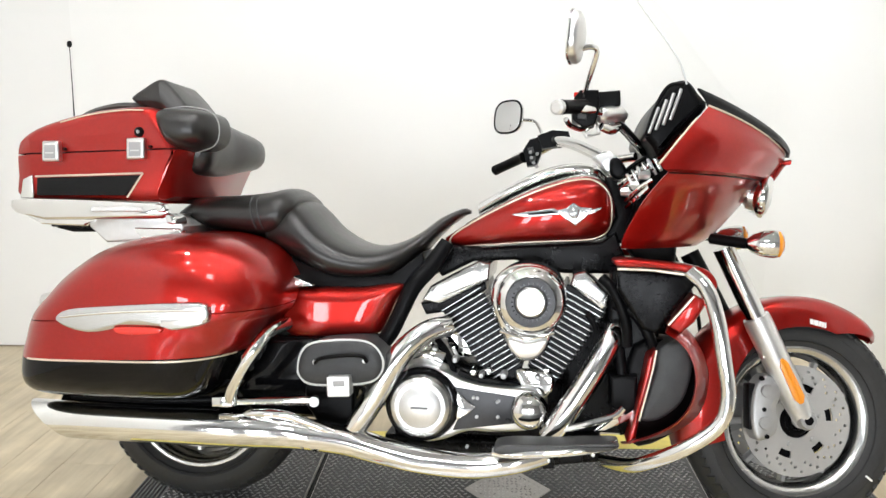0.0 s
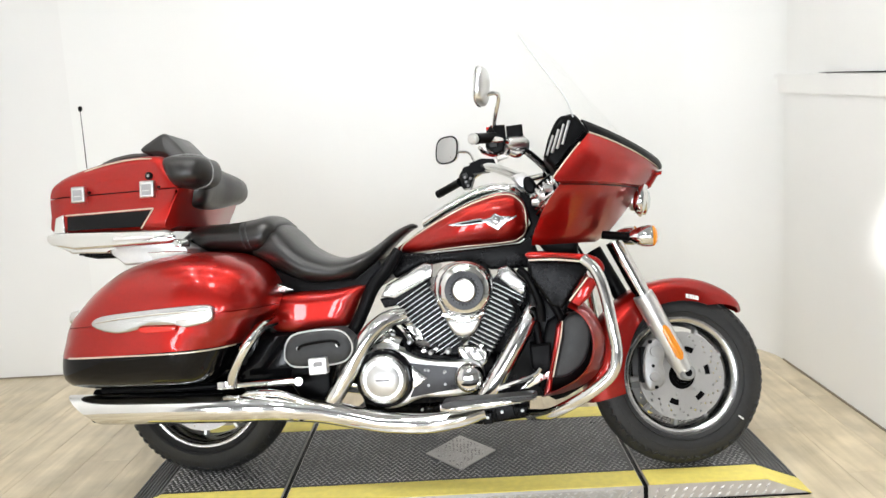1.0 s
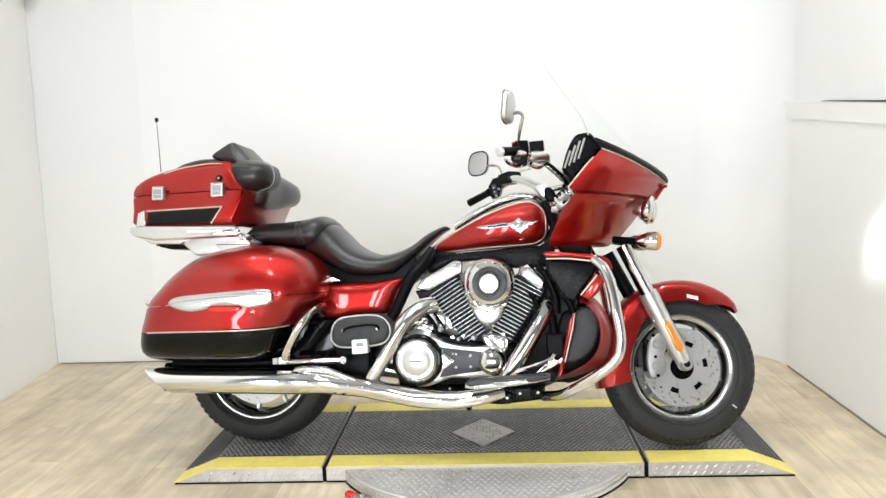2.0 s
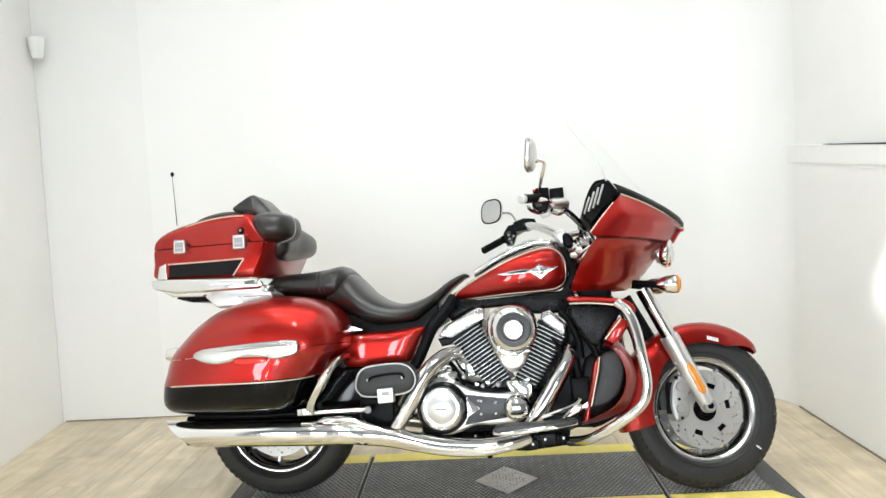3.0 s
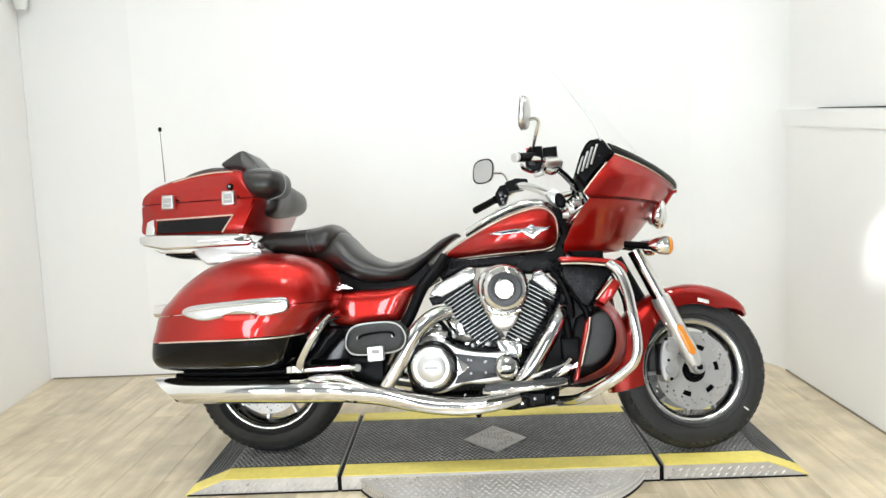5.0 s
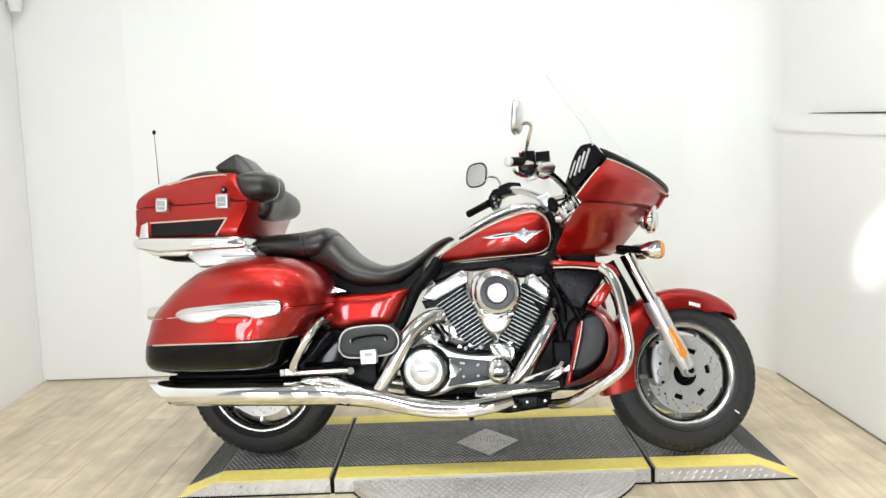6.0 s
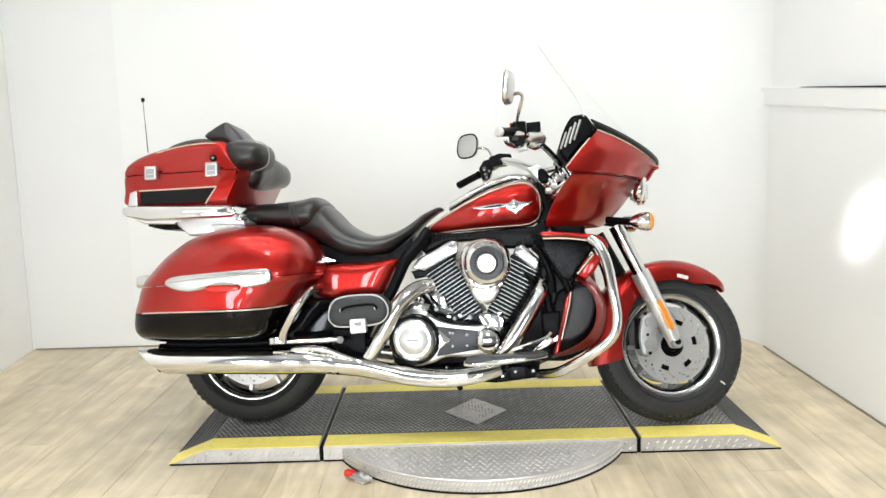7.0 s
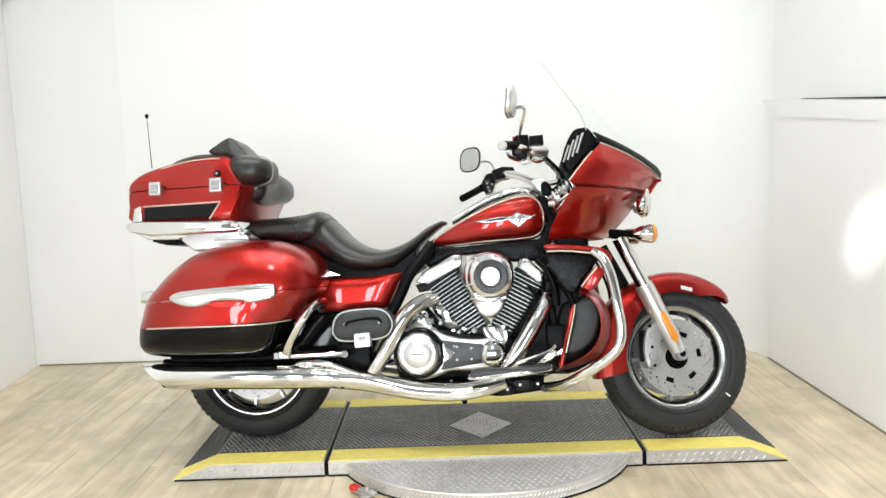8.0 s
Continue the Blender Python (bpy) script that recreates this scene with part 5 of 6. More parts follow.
# --- saddlebags
BAG = [(-0.360, 0.412), (-0.357, 0.473), (-0.345, 0.516), (-0.334, 0.559), (-0.315, 0.596), (-0.283, 0.632), (-0.238, 0.679), (-0.188, 0.718), (-0.132, 0.752), (-0.065, 0.776), (0.008, 0.790), (0.085, 0.797), (0.162, 0.795), (0.227, 0.781), (0.283, 0.752), (0.319, 0.709), (0.338, 0.667), (0.342, 0.635), (0.331, 0.601), (0.304, 0.576), (0.278, 0.547), (0.258, 0.513), (0.223, 0.480), (0.196, 0.442), (0.172, 0.404), (0.134, 0.374), (0.079, 0.362), (-0.041, 0.359), (-0.175, 0.359), (-0.286, 0.364), (-0.338, 0.378)]


def saddlebag(s):
    whole = dome(BAG, -0.30, -0.485, 4.5, 5, 0.8)
    la, lb = [(-0.259, 0.573), (0.367, 0.618)]
    lid_no = Vector((-(lb[1] - la[1]), 0, lb[0] - la[0])).normalized()
    sa, sb_ = [(-0.275, 0.477), (0.266, 0.501)]
    st_no = Vector((-(sb_[1] - sa[1]), 0, sb_[0] - sa[0])).normalized()
    at1, at2 = Vector((la[0], 0, la[1])), Vector((sa[0], 0, sa[1]))
    lid = cut(whole, at1 + lid_no * 0.0012, lid_no, 1)
    mid = cut(cut(whole, at1 - lid_no * 0.0012, lid_no, -1), at2, st_no, 1)
    low = cut(whole, at2 - st_no * 0.001, st_no, -1)
    flip = (lambda b: b) if s < 0 else mirrored
    bag = part("saddlebag", flip(mid), RED, bike, "candy red hard saddlebag with black lower half", smooth=60)
    part("lid", flip(lid), RED, bag, "candy red lid", smooth=60)
    part("lower_shell", flip(low), BLACK, bag, "gloss black lower shell", smooth=60)
    line = [(p[0], p[1]) for p in smooth_line([(-0.282, 0.477), (-0.179, 0.481), (0.033, 0.485), (0.178, 0.491), (0.266, 0.503)], 5)]
    laid = on_face(whole, line, 0.0005)
    part("pinstripe", flip(tube(laid, 0.0028, 6, 1, smooth_path=False)), PINSTRIPE, bag)
    h = part("chrome_handle", flip(pillow([(-0.176, 0.592), (-0.144, 0.610), (-0.055, 0.620), (0.070, 0.630), (0.173, 0.635), (0.204, 0.632), (0.214, 0.615), (0.210, 0.590), (0.177, 0.576), (0.123, 0.567), (0.093, 0.574), (-0.010, 0.574), (-0.032, 0.564), (-0.088, 0.555), (-0.136, 0.562), (-0.169, 0.576)], -0.46, -0.498, 0.007, 0.002, n=3)), BRUSHED, bag, "brushed silver lid latch bar")
    part("handle_ridge", flip(tube([(-0.163, -0.497, 0.591), (-0.055, -0.500, 0.604), (0.069, -0.500, 0.613), (0.196, -0.497, 0.617)], 0.0035, 8)), CHROME, h)
    part("handle_clasp", flip(pillow([(0.098, 0.591), (0.203, 0.597), (0.201, 0.585), (0.174, 0.579), (0.123, 0.571), (0.097, 0.577)], -0.49, -0.5015, 0.002, smooth_path=False)), SATIN, h, "satin clasp")
    part("reflector", flip(pillow([(-0.024, 0.565), (-0.007, 0.572), (0.081, 0.573), (0.097, 0.567), (0.080, 0.557), (-0.003, 0.554)], -0.47, -0.500, 0.003)), REFLRED, h, "red side reflector")
    whole.free()
    return bag


saddlebag(-1)
saddlebag(1)
for s in (-1, 1):
    f = (lambda b: b) if s < 0 else mirrored
    part("bag_guard", f(tube([(0.205, -0.330, 0.361), (0.218, -0.360, 0.398), (0.254, -0.385, 0.458), (0.291, -0.385, 0.513), (0.313, -0.340, 0.550), (0.333, -0.260, 0.560)], 0.0165, 14)), CHROME, bike, "chrome saddlebag guard bar")
    part("guard_foot", f(pillow([(0.161, 0.377), (0.214, 0.379), (0.216, 0.352), (0.162, 0.350)], -0.30, -0.352, 0.004, smooth_path=False)), CHROME, bike)
    part("guard_stay", f(tube([(0.210, -0.310, 0.359), (0.324, -0.290, 0.359), (0.415, -0.270, 0.360)], [0.012, 0.012, 0.014], 12, 2)), CHROME, bike)
    part("guard_bolt", f(lathe([(0, -0.012), (0.014, -0.012), (0.016, 0), (0.0, 0.01)], 12, "Y", at=(0.415, -0.280, 0.361))), CHROME, bike)
part("rear_mudguard", pillow([(-0.300, 0.655), (-0.205, 0.720), (0.066, 0.742), (0.256, 0.645), (0.253, 0.435), (0.157, 0.343), (-0.085, 0.251), (-0.250, 0.346), (-0.318, 0.489)], 0.14, -0.14, 0.04, both=True), BLACK, bike, "black rear mudguard")
part("bag_rail", tube([(-0.255, -0.300, 0.351), (-0.024, -0.300, 0.349), (0.146, -0.280, 0.353)], 0.010, 10), MATT, bike)
part("swingarm", tube([(0.035, -0.110, 0.264), (0.281, -0.120, 0.309), (0.464, -0.120, 0.352)], 0.035, 12, 3), ENGINE, bike)
part("tail_lamp", lathe([(0.0, -0.05), (0.022, -0.045), (0.03, -0.01), (0.028, 0.02), (0, 0.022)], 20, "X", at=(-0.396, -0.140, 0.584)), CHROME, bike, "chrome rear signal")
part("lamp_stalk", rod((-0.380, -0.140, 0.584), (-0.290, -0.110, 0.590), 0.012), MATT, bike)
part("rubber_bump", lathe([(0, -0.014), (0.009, -0.012), (0.011, 0.0), (0, 0.004)], 12, "X", at=(-0.376, -0.200, 0.489)), MATT, bike)
part("bump_stay", rod((-0.374, -0.200, 0.489), (-0.290, -0.150, 0.489), 0.007), MATT, bike)

# --- top case
CASE = [(-0.424, 0.883), (-0.438, 0.942), (-0.440, 1.002), (-0.427, 1.036), (-0.380, 1.070), (-0.296, 1.098), (-0.203, 1.118), (-0.111, 1.128), (-0.039, 1.126), (-0.004, 1.084), (0.036, 1.028), (0.051, 1.009), (0.017, 0.931), (-0.019, 0.878), (-0.203, 0.882)]
CW = 0.28


def top_case():
    whole = pillow(CASE, CW, -CW, 0.03, n=3, both=True, steps=6)
    # flat chamfers between the sides and the front, rounder ones at the rear
    fa, fb = [Vector((q[0], 0, q[1])) for q in [(0.028, 1.010), (-0.030, 0.883)]]
    ra, rb_ = [Vector((q[0], 0, q[1])) for q in [(-0.385, 1.006), (-0.381, 0.887)]]
    for s in (-1, 1):
        for a, b, way in ((fa, fb, (0.5, -s * 0.8, 0)), (ra, rb_, (-0.85, -s * 0.45, 0))):
            no = (b - a).cross(Vector(way)).normalized()
            no = no if no.y * s > 0 else -no
            shave(whole, a + Vector((0, s * CW, 0)), no)
    la, lb = [(-0.420, 1.000), (0.045, 1.017)]
    no = Vector((-(lb[1] - la[1]), 0, lb[0] - la[0])).normalized()
    at = Vector((la[0], 0, la[1]))
    case = part("top_case", cut(whole, at - no * 0.002, no, -1), RED, bike, "candy red hard top case with black side panels", smooth=32)
    part("lid", cut(whole, at + no * 0.002, no, 1), RED, case, "candy red lid", smooth=32)
    part("lid_gap", pillow([(-0.405, 1.006), (0.030, 1.020), (0.026, 1.012), (-0.405, 0.997)], CW - 0.012, -CW + 0.012, 0.002, smooth_path=False, both=True), MATT, case, "dark gap below the lid")
    edge = on_face(whole, [(p[0], p[1]) for p in smooth_line([(-0.300, 1.086), (-0.213, 1.107), (-0.122, 1.118), (-0.062, 1.118)], 5)], 0.0008)
    if len(edge) > 2:
        for s in (-1, 1):
            part("lid_stripe", tube([(x, -s * y, z) for x, y, z in edge], 0.0022, 6, 1, smooth_path=False), PINSTRIPE, case)
    whole.free()
    for s in (-1, 1):
        f = (lambda b: b) if s < 0 else mirrored
        pan = part("side_panel", f(pillow([(-0.364, 0.936), (-0.068, 0.946), (-0.108, 0.891), (-0.365, 0.888)], -CW + 0.01, -CW - 0.003, 0.002, smooth_path=False)), BLACK, case, "gloss black side panel")
        part("panel_stripe", f(tube([(-0.368, -CW - 0.003, 0.940), (-0.213, -CW - 0.003, 0.945), (-0.060, -CW - 0.003, 0.951)], 0.0028, 6, 2)), PINSTRIPE, pan)
        part("panel_stripe", f(tube([(-0.060, -CW - 0.003, 0.951), (-0.104, -CW - 0.003, 0.886)], 0.0028, 6, 2)), PINSTRIPE, pan)
        for q in ([(-0.340, 1.035), (-0.293, 1.035), (-0.291, 0.981), (-0.341, 0.980)], [(-0.100, 1.043), (-0.049, 1.044), (-0.049, 0.988), (-0.100, 0.986)]):
            m_ = [sum(v) / 4 for v in zip(*q)]
            la_ = part("latch", f(pillow(clipped(q, 0.2), -CW + 0.01, -CW - 0.018, 0.006, smooth_path=False)), POLISHED, case, "square polished latch with a grey plate", smooth=25)
            plate = [(m_[0] + (x - m_[0]) * 0.66, m_[1] + (z - m_[1]) * 0.66 - 0.002) for x, z in q]
            part("latch_plate", f(pillow(plate, -CW - 0.016, -CW - 0.0195, 0.001, smooth_path=False)), GREYPIN, la_, "grey latch plate", smooth=0)
            part("latch_groove", f(box(m_[0] - 0.012, m_[0] + 0.012, -CW - 0.0205, -CW - 0.019, m_[1] - 0.007, m_[1] - 0.004)), PALEPIPE, la_, smooth=0)
            part("latch_pin", f(lathe([(0, -0.008), (0.004, -0.007), (0.005, 0.004), (0, 0.004)], 8, "Y", at=(q[1][0] + 0.011, -CW - 0.002, m_[1] + 0.006))), MATT, la_)
        part("corner_plate", f(pillow([(-0.412, 0.881), (-0.404, 0.932), (-0.375, 0.944), (-0.372, 0.881)], -CW + 0.03, -CW - 0.0065, 0.004, smooth_path=False)), CHROME, case, "chrome rear corner plate")
        lock = part("lock", f(lathe([(0, -0.008), (0.009, -0.008), (0.013, -0.004), (0.014, 0.004), (0, 0.004)], 18, "Y", at=(-0.071, -CW, 1.060))), MATT, case, "black rimmed key lock")
        part("lock_barrel", f(lathe([(0, -0.011), (0.004, -0.0105), (0.0055, -0.007), (0, -0.007)], 14, "Y", at=(-0.071, -CW, 1.060))), GREYPIN, lock)
    return case


top_case_ob = top_case()
part("case_top_pad", hull([(a, b, c, d) for (a, b), c, d in zip([(-0.345, 1.080), (-0.276, 1.100), (-0.192, 1.117), (-0.110, 1.120)], [q[1] for q in [(-0.345, 1.098), (-0.275, 1.136), (-0.192, 1.156), (-0.110, 1.156)]], (0.15, 0.19, 0.20, 0.20))], 20, 4, 3), RUBBERMAT, top_case_ob, "dark grey rubber mat on the lid")
rack = part("case_rim", pillow([(-0.430, 0.856), (-0.427, 0.876), (-0.353, 0.882), (-0.008, 0.878), (0.018, 0.871), (0.026, 0.845), (0.004, 0.831), (-0.192, 0.826), (-0.330, 0.823), (-0.412, 0.840)], 0.30, -0.305, 0.012, smooth_path=False, both=True), CHROME, bike, "chrome rim below the top case")
part("rim_ledge", pillow([(-0.403, 0.846), (-0.349, 0.811), (-0.223, 0.808), (-0.196, 0.829)], 0.285, -0.29, 0.006, smooth_path=False, both=True), CHROME, rack, "lower chrome ledge")
part("rim_clip", pillow([(-0.190, 0.862), (-0.052, 0.862), (-0.046, 0.848), (-0.192, 0.846)], -0.29, -0.311, 0.004, smooth_path=False), SATIN, rack, "satin clip on the rim")
for q in ([(-0.008, 0.868), (0.016, 0.868), (0.020, 0.850), (-0.006, 0.848)], [(0.020, 0.842), (0.044, 0.838), (0.048, 0.818), (0.024, 0.820)]):
    part("rim_knuckle", pillow(q, -0.25, -0.318, 0.006, smooth_path=True, n=2), CHROME, rack, "chrome hinge knuckle")
part("rack_underside", pillow([(-0.352, 0.812), (-0.215, 0.810), (-0.196, 0.792), (-0.290, 0.790), (-0.335, 0.800)], 0.2, -0.24, 0.008, smooth_path=False, both=True), MATT, bike)
part("case_bracket", pillow([(-0.235, 0.814), (-0.177, 0.764), (-0.060, 0.770), (0.039, 0.795), (0.046, 0.812), (0.012, 0.838), (-0.208, 0.829)], 0.2, -0.262, 0.008, smooth_path=False, both=True), SATIN, bike, "satin metal top case bracket")
part("bracket_fold", pillow([(-0.090, 0.806), (0.036, 0.806), (0.052, 0.800), (0.030, 0.786), (-0.070, 0.776)], -0.255, -0.272, 0.005, smooth_path=False), CHROME, bike, "chrome fold of the case bracket")
# wrap-round backrest: middle pad and two wings
def pad(path, sizes, n=6, res=20):
    """A cushion along a path across the bike; sizes are half lengths fore-and-aft and upright."""
    bm = bmesh.new()
    rings = []
    for q in smooth_line([(*p, *s) for p, s in zip(path, sizes)], n):
        rings.append([bm.verts.new((q[0] + q[3] * math.copysign(abs(math.cos(a)) ** 0.8, math.cos(a)), q[1], q[2] + q[4] * math.copysign(abs(math.sin(a)) ** 0.8, math.sin(a)))) for a in [2 * math.pi * k / res for k in range(res)]])
    ring_faces(bm, rings)
    return bm


back = part("backrest", pad([(0.040, -0.205, 1.030), (0.036, -0.180, 1.028), (0.008, -0.100, 1.038), (-0.004, 0.000, 1.036), (-0.006, 0.100, 1.035), (-0.005, 0.200, 1.037), (-0.010, 0.280, 1.037), (-0.016, 0.310, 1.036)], [(0.026, 0.035), (0.054, 0.066), (0.080, 0.088), (0.088, 0.085), (0.095, 0.074), (0.093, 0.063), (0.085, 0.056), (0.060, 0.036)]), VINYL, bike, "black vinyl wrap-round backrest", smooth=70)
part("backrest_top", pillow([(-0.137, 1.157), (-0.101, 1.188), (-0.054, 1.212), (-0.028, 1.196), (0.002, 1.164), (0.024, 1.131), (0.018, 1.091), (-0.021, 1.100), (-0.077, 1.125)], 0.02, -0.21, 0.022, 0.006, both=True, steps=5), VINYL, back, smooth=70)
part("backrest_wing", dome([(-0.027, 1.104), (-0.012, 1.122), (0.053, 1.125), (0.110, 1.115), (0.132, 1.093), (0.136, 1.058), (0.121, 1.028), (0.078, 1.012), (0.030, 1.016), (0.001, 1.036), (-0.018, 1.069)], -0.235, -0.335, 3.2, 4, 0.7), VINYL, back, "black vinyl side bolster", smooth=70)
part("bolster_piping", tube([(-0.014, -0.256, 1.122), (0.053, -0.258, 1.129), (0.112, -0.258, 1.118), (0.136, -0.256, 1.095), (0.141, -0.254, 1.057), (0.125, -0.252, 1.025), (0.078, -0.250, 1.008)], 0.0017, 6, 4), GREYPIN, back, "pale piping round the bolster")
part("seam", tube([(0.052, -0.130, 1.130), (0.064, -0.120, 1.090), (0.056, -0.115, 1.045)], 0.0022, 6, 4), GREYPAD, back)
part("case_wing", pillow([(-0.135, 0.917), (-0.104, 0.978), (0.009, 0.976), (-0.028, 0.912)], 0.16, 0.23, 0.01, smooth_path=False), RED, top_case_ob)
ant = part("antenna", tube([(-0.552, 0.200, 1.156), (-0.571, 0.220, 1.266), (-0.592, 0.240, 1.392)], [0.0022, 0.0016, 0.0012], 8, 2), MATT, bike, "thin black whip antenna")
part("antenna_tip", lathe([(0, -0.012), (0.006, -0.009), (0.0085, 0.0), (0.006, 0.009), (0, 0.011)], 12, "Z", at=(-0.592, 0.240, 1.400)), MATT, ant)

# --- exhausts
def exhaust(s):
    f = (lambda b: b) if s < 0 else mirrored
    can = tube([(-0.472, -0.300, 0.289), (-0.247, -0.300, 0.286), (-0.024, -0.300, 0.285), (0.194, -0.295, 0.283), (0.322, -0.285, 0.279), (0.406, -0.275, 0.269)], [0.050, 0.050, 0.050, 0.050, 0.046, 0.04], 32, 4)
    a, b = Vector((-0.374, -0.300, 0.343)), Vector((-0.247, -0.300, 0.236))
    no = Vector((-(b.z - a.z), 0, b.x - a.x)).normalized()
    keep = cut(can, a, no, 1)
    can.free()
    m = part("silencer", f(keep), CHROME, bike, "long chrome silencer with a slash cut end")
    part("outlet", f(tube([a.lerp(b, 0.5) + Vector((0.03, 0, 0.0)), a.lerp(b, 0.5) + Vector((0.10, 0, 0.0))], 0.046, 24, 1, smooth_path=False)), MATT, m, "dark exhaust outlet")
    part("exhaust_pipe", f(tube([(0.384, -0.275, 0.271), (0.492, -0.275, 0.260), (0.600, -0.280, 0.237), (0.707, -0.280, 0.218), (0.834, -0.280, 0.213), (0.939, -0.275, 0.227), (1.013, -0.260, 0.246)], [0.042, 0.040, 0.036, 0.034, 0.033, 0.030, 0.026], 22)), CHROME, m, "chrome exhaust pipe")
    part("upper_shield", f(tube([(0.222, -0.300, 0.318), (0.265, -0.315, 0.330), (0.341, -0.315, 0.329), (0.413, -0.305, 0.307), (0.496, -0.290, 0.273)], 0.012, 10)), CHROME, m)
    # black bar for the dark band mirrored along the silencer's top
    part("silencer_dark_band", f(tube([(-0.298, -0.260, 0.321), (-0.038, -0.260, 0.321), (0.205, -0.255, 0.319)], 0.028, 16, 2)), BLACK, m)


exhaust(-1)
exhaust(1)
part("rear_header", tube([(0.755, -0.200, 0.559), (0.702, -0.235, 0.546), (0.648, -0.255, 0.502), (0.608, -0.265, 0.446), (0.571, -0.270, 0.376), (0.536, -0.270, 0.319), (0.508, -0.265, 0.276)], [0.027, 0.030, 0.031, 0.031, 0.031, 0.030, 0.028], 22), CHROME, bike, "chrome rear exhaust header shield")
part("front_header", tube([(1.190, -0.180, 0.572), (1.176, -0.225, 0.544), (1.141, -0.250, 0.482), (1.100, -0.260, 0.413), (1.057, -0.265, 0.345), (1.020, -0.260, 0.288)], [0.026, 0.029, 0.030, 0.030, 0.030, 0.028], 22), CHROME, bike, "chrome front exhaust header shield")

# --- engine
engine = new("v_twin_engine")
engine.parent = bike
engine["label"] = "chrome and black V-twin engine"


def cylinder(base, top, half_top, half_base, fins):
    b, t = Vector((base[0], 0, base[1])), Vector((top[0], 0, top[1]))
    ax = (t - b).normalized()
    cr = Vector((ax.z, 0, -ax.x))
    bm = bmesh.new()
    rings = []
    for p, h in ((b - ax * 0.02, half_base * 0.93), (t + ax * 0.01, half_top * 0.93)):
        rings.append([bm.verts.new(p + cr * (h * c) + Vector((0, y, 0))) for c, y in ((-1, -0.165), (1, -0.165), (1, 0.11), (-1, 0.11))])
    ring_faces(bm, rings)
    barrel = part("cylinder", bm, ENGINE, engine, "black finned cylinder with machined fin edges", smooth=20)
    for k in range(fins):
        u = (k + 0.5) / fins
        c = b.lerp(t, u)
        h = half_base + (half_top - half_base) * u
        bm = bmesh.new()
        th = 0.0012
        corner = [(-h, -0.165), (-h * 0.86, -0.183), (h * 0.86, -0.183), (h, -0.165), (h, 0.125), (-h, 0.125)]
        lo = [bm.verts.new(c + cr * x + Vector((0, y, 0)) - ax * th) for x, y in corner]
        hi = [bm.verts.new(c + cr * x + Vector((0, y, 0)) + ax * th) for x, y in corner]
        ring_faces(bm, [lo, hi])
        part("fin", bm, ENGINE, barrel, smooth=0)
        bm = bmesh.new()
        rings = []
        for x, y in ((-h - 0.001, -0.145), (-h - 0.001, -0.1655), (-h * 0.86, -0.1845), (h * 0.86, -0.1845), (h + 0.001, -0.1655), (h + 0.001, -0.145)):
            p = c + cr * x + Vector((0, y, 0))
            w = Vector((0, 0.004, 0))
            rings.append([bm.verts.new(q) for q in (p - ax * 0.0008, p + ax * 0.0008, p + ax * 0.0008 + w, p - ax * 0.0008 + w)])
        ring_faces(bm, rings)
        part("fin_edge", bm, FINEDGE, barrel, "bright machined fin edge", smooth=0)
    return barrel


rb, rt = [(0.907, 0.434), (0.779, 0.634)]
cylinder(rb, rt, 0.068, 0.047, 16)
fb, ft = [(1.003, 0.440), (1.110, 0.638)]
cylinder(fb, ft, 0.064, 0.044, 15)
for q in ([(0.679, 0.623), (0.702, 0.662), (0.830, 0.729), (0.860, 0.724), (0.855, 0.681), (0.727, 0.613)], [(1.068, 0.673), (1.077, 0.703), (1.107, 0.711), (1.170, 0.650), (1.166, 0.620), (1.148, 0.611)]):
    rc = part("rocker_cover", pillow(q, 0.1, -0.192, 0.010, 0.0, smooth_path=False, steps=3), BRUSHED, engine, "polished box-shaped rocker cover", smooth=30)
    mid_ = [sum(v) / len(q) for v in zip(*q)]
    part("cover_lip", pillow([(mid_[0] + (x - mid_[0]) * 0.74, mid_[1] + (z - mid_[1]) * 0.6) for x, z in q], -0.18, -0.198, 0.004, smooth_path=False), SATIN, rc)
part("rocker_base", pillow([(0.673, 0.614), (0.717, 0.622), (0.846, 0.677), (0.850, 0.655), (0.735, 0.591), (0.688, 0.583)], 0.1, -0.175, 0.006, smooth_path=False), ENGINE, engine)
# air cleaner: teardrop housing with a dished round cover
ac = part("air_cleaner", pillow([(0.867, 0.640), (0.876, 0.689), (0.912, 0.722), (0.965, 0.733), (1.017, 0.720), (1.052, 0.686), (1.059, 0.638), (1.046, 0.592), (1.027, 0.553), (1.011, 0.515), (0.982, 0.489), (0.944, 0.487), (0.917, 0.513), (0.897, 0.555), (0.879, 0.594)], -0.12, -0.287, 0.024, 0.004, n=3, steps=6), CHROME, engine, "chrome round air cleaner with a lower lobe")
c = (0.972, -0.296, 0.641)
part("cover", lathe([(0, -0.032), (0.06, -0.03), (0.078, -0.022), (0.086, -0.008), (0.088, 0.006), (0.0, 0.006)], 48, "Y", at=c), CHROME, ac, "round chrome cover")
part("ring", lathe([(0.038, -0.031), (0.041, -0.037), (0.060, -0.036), (0.063, -0.029), (0.05, -0.026)], 48, "Y", at=c), GUNMETAL, ac, "dark grey ring")
for k in range(26):
    a = math.radians(k * 360 / 26)
    part("ring_mark", box(-0.0012, 0.0012, -0.0006, 0.0006, -0.003, 0.003), BLACK, ac, "small dark mark", local=Matrix.Translation(Vector(c) + Vector((math.cos(a) * 0.0455, -0.0373, math.sin(a) * 0.0455))) @ Matrix.Rotation(math.pi / 2 - a, 4, "Y"))
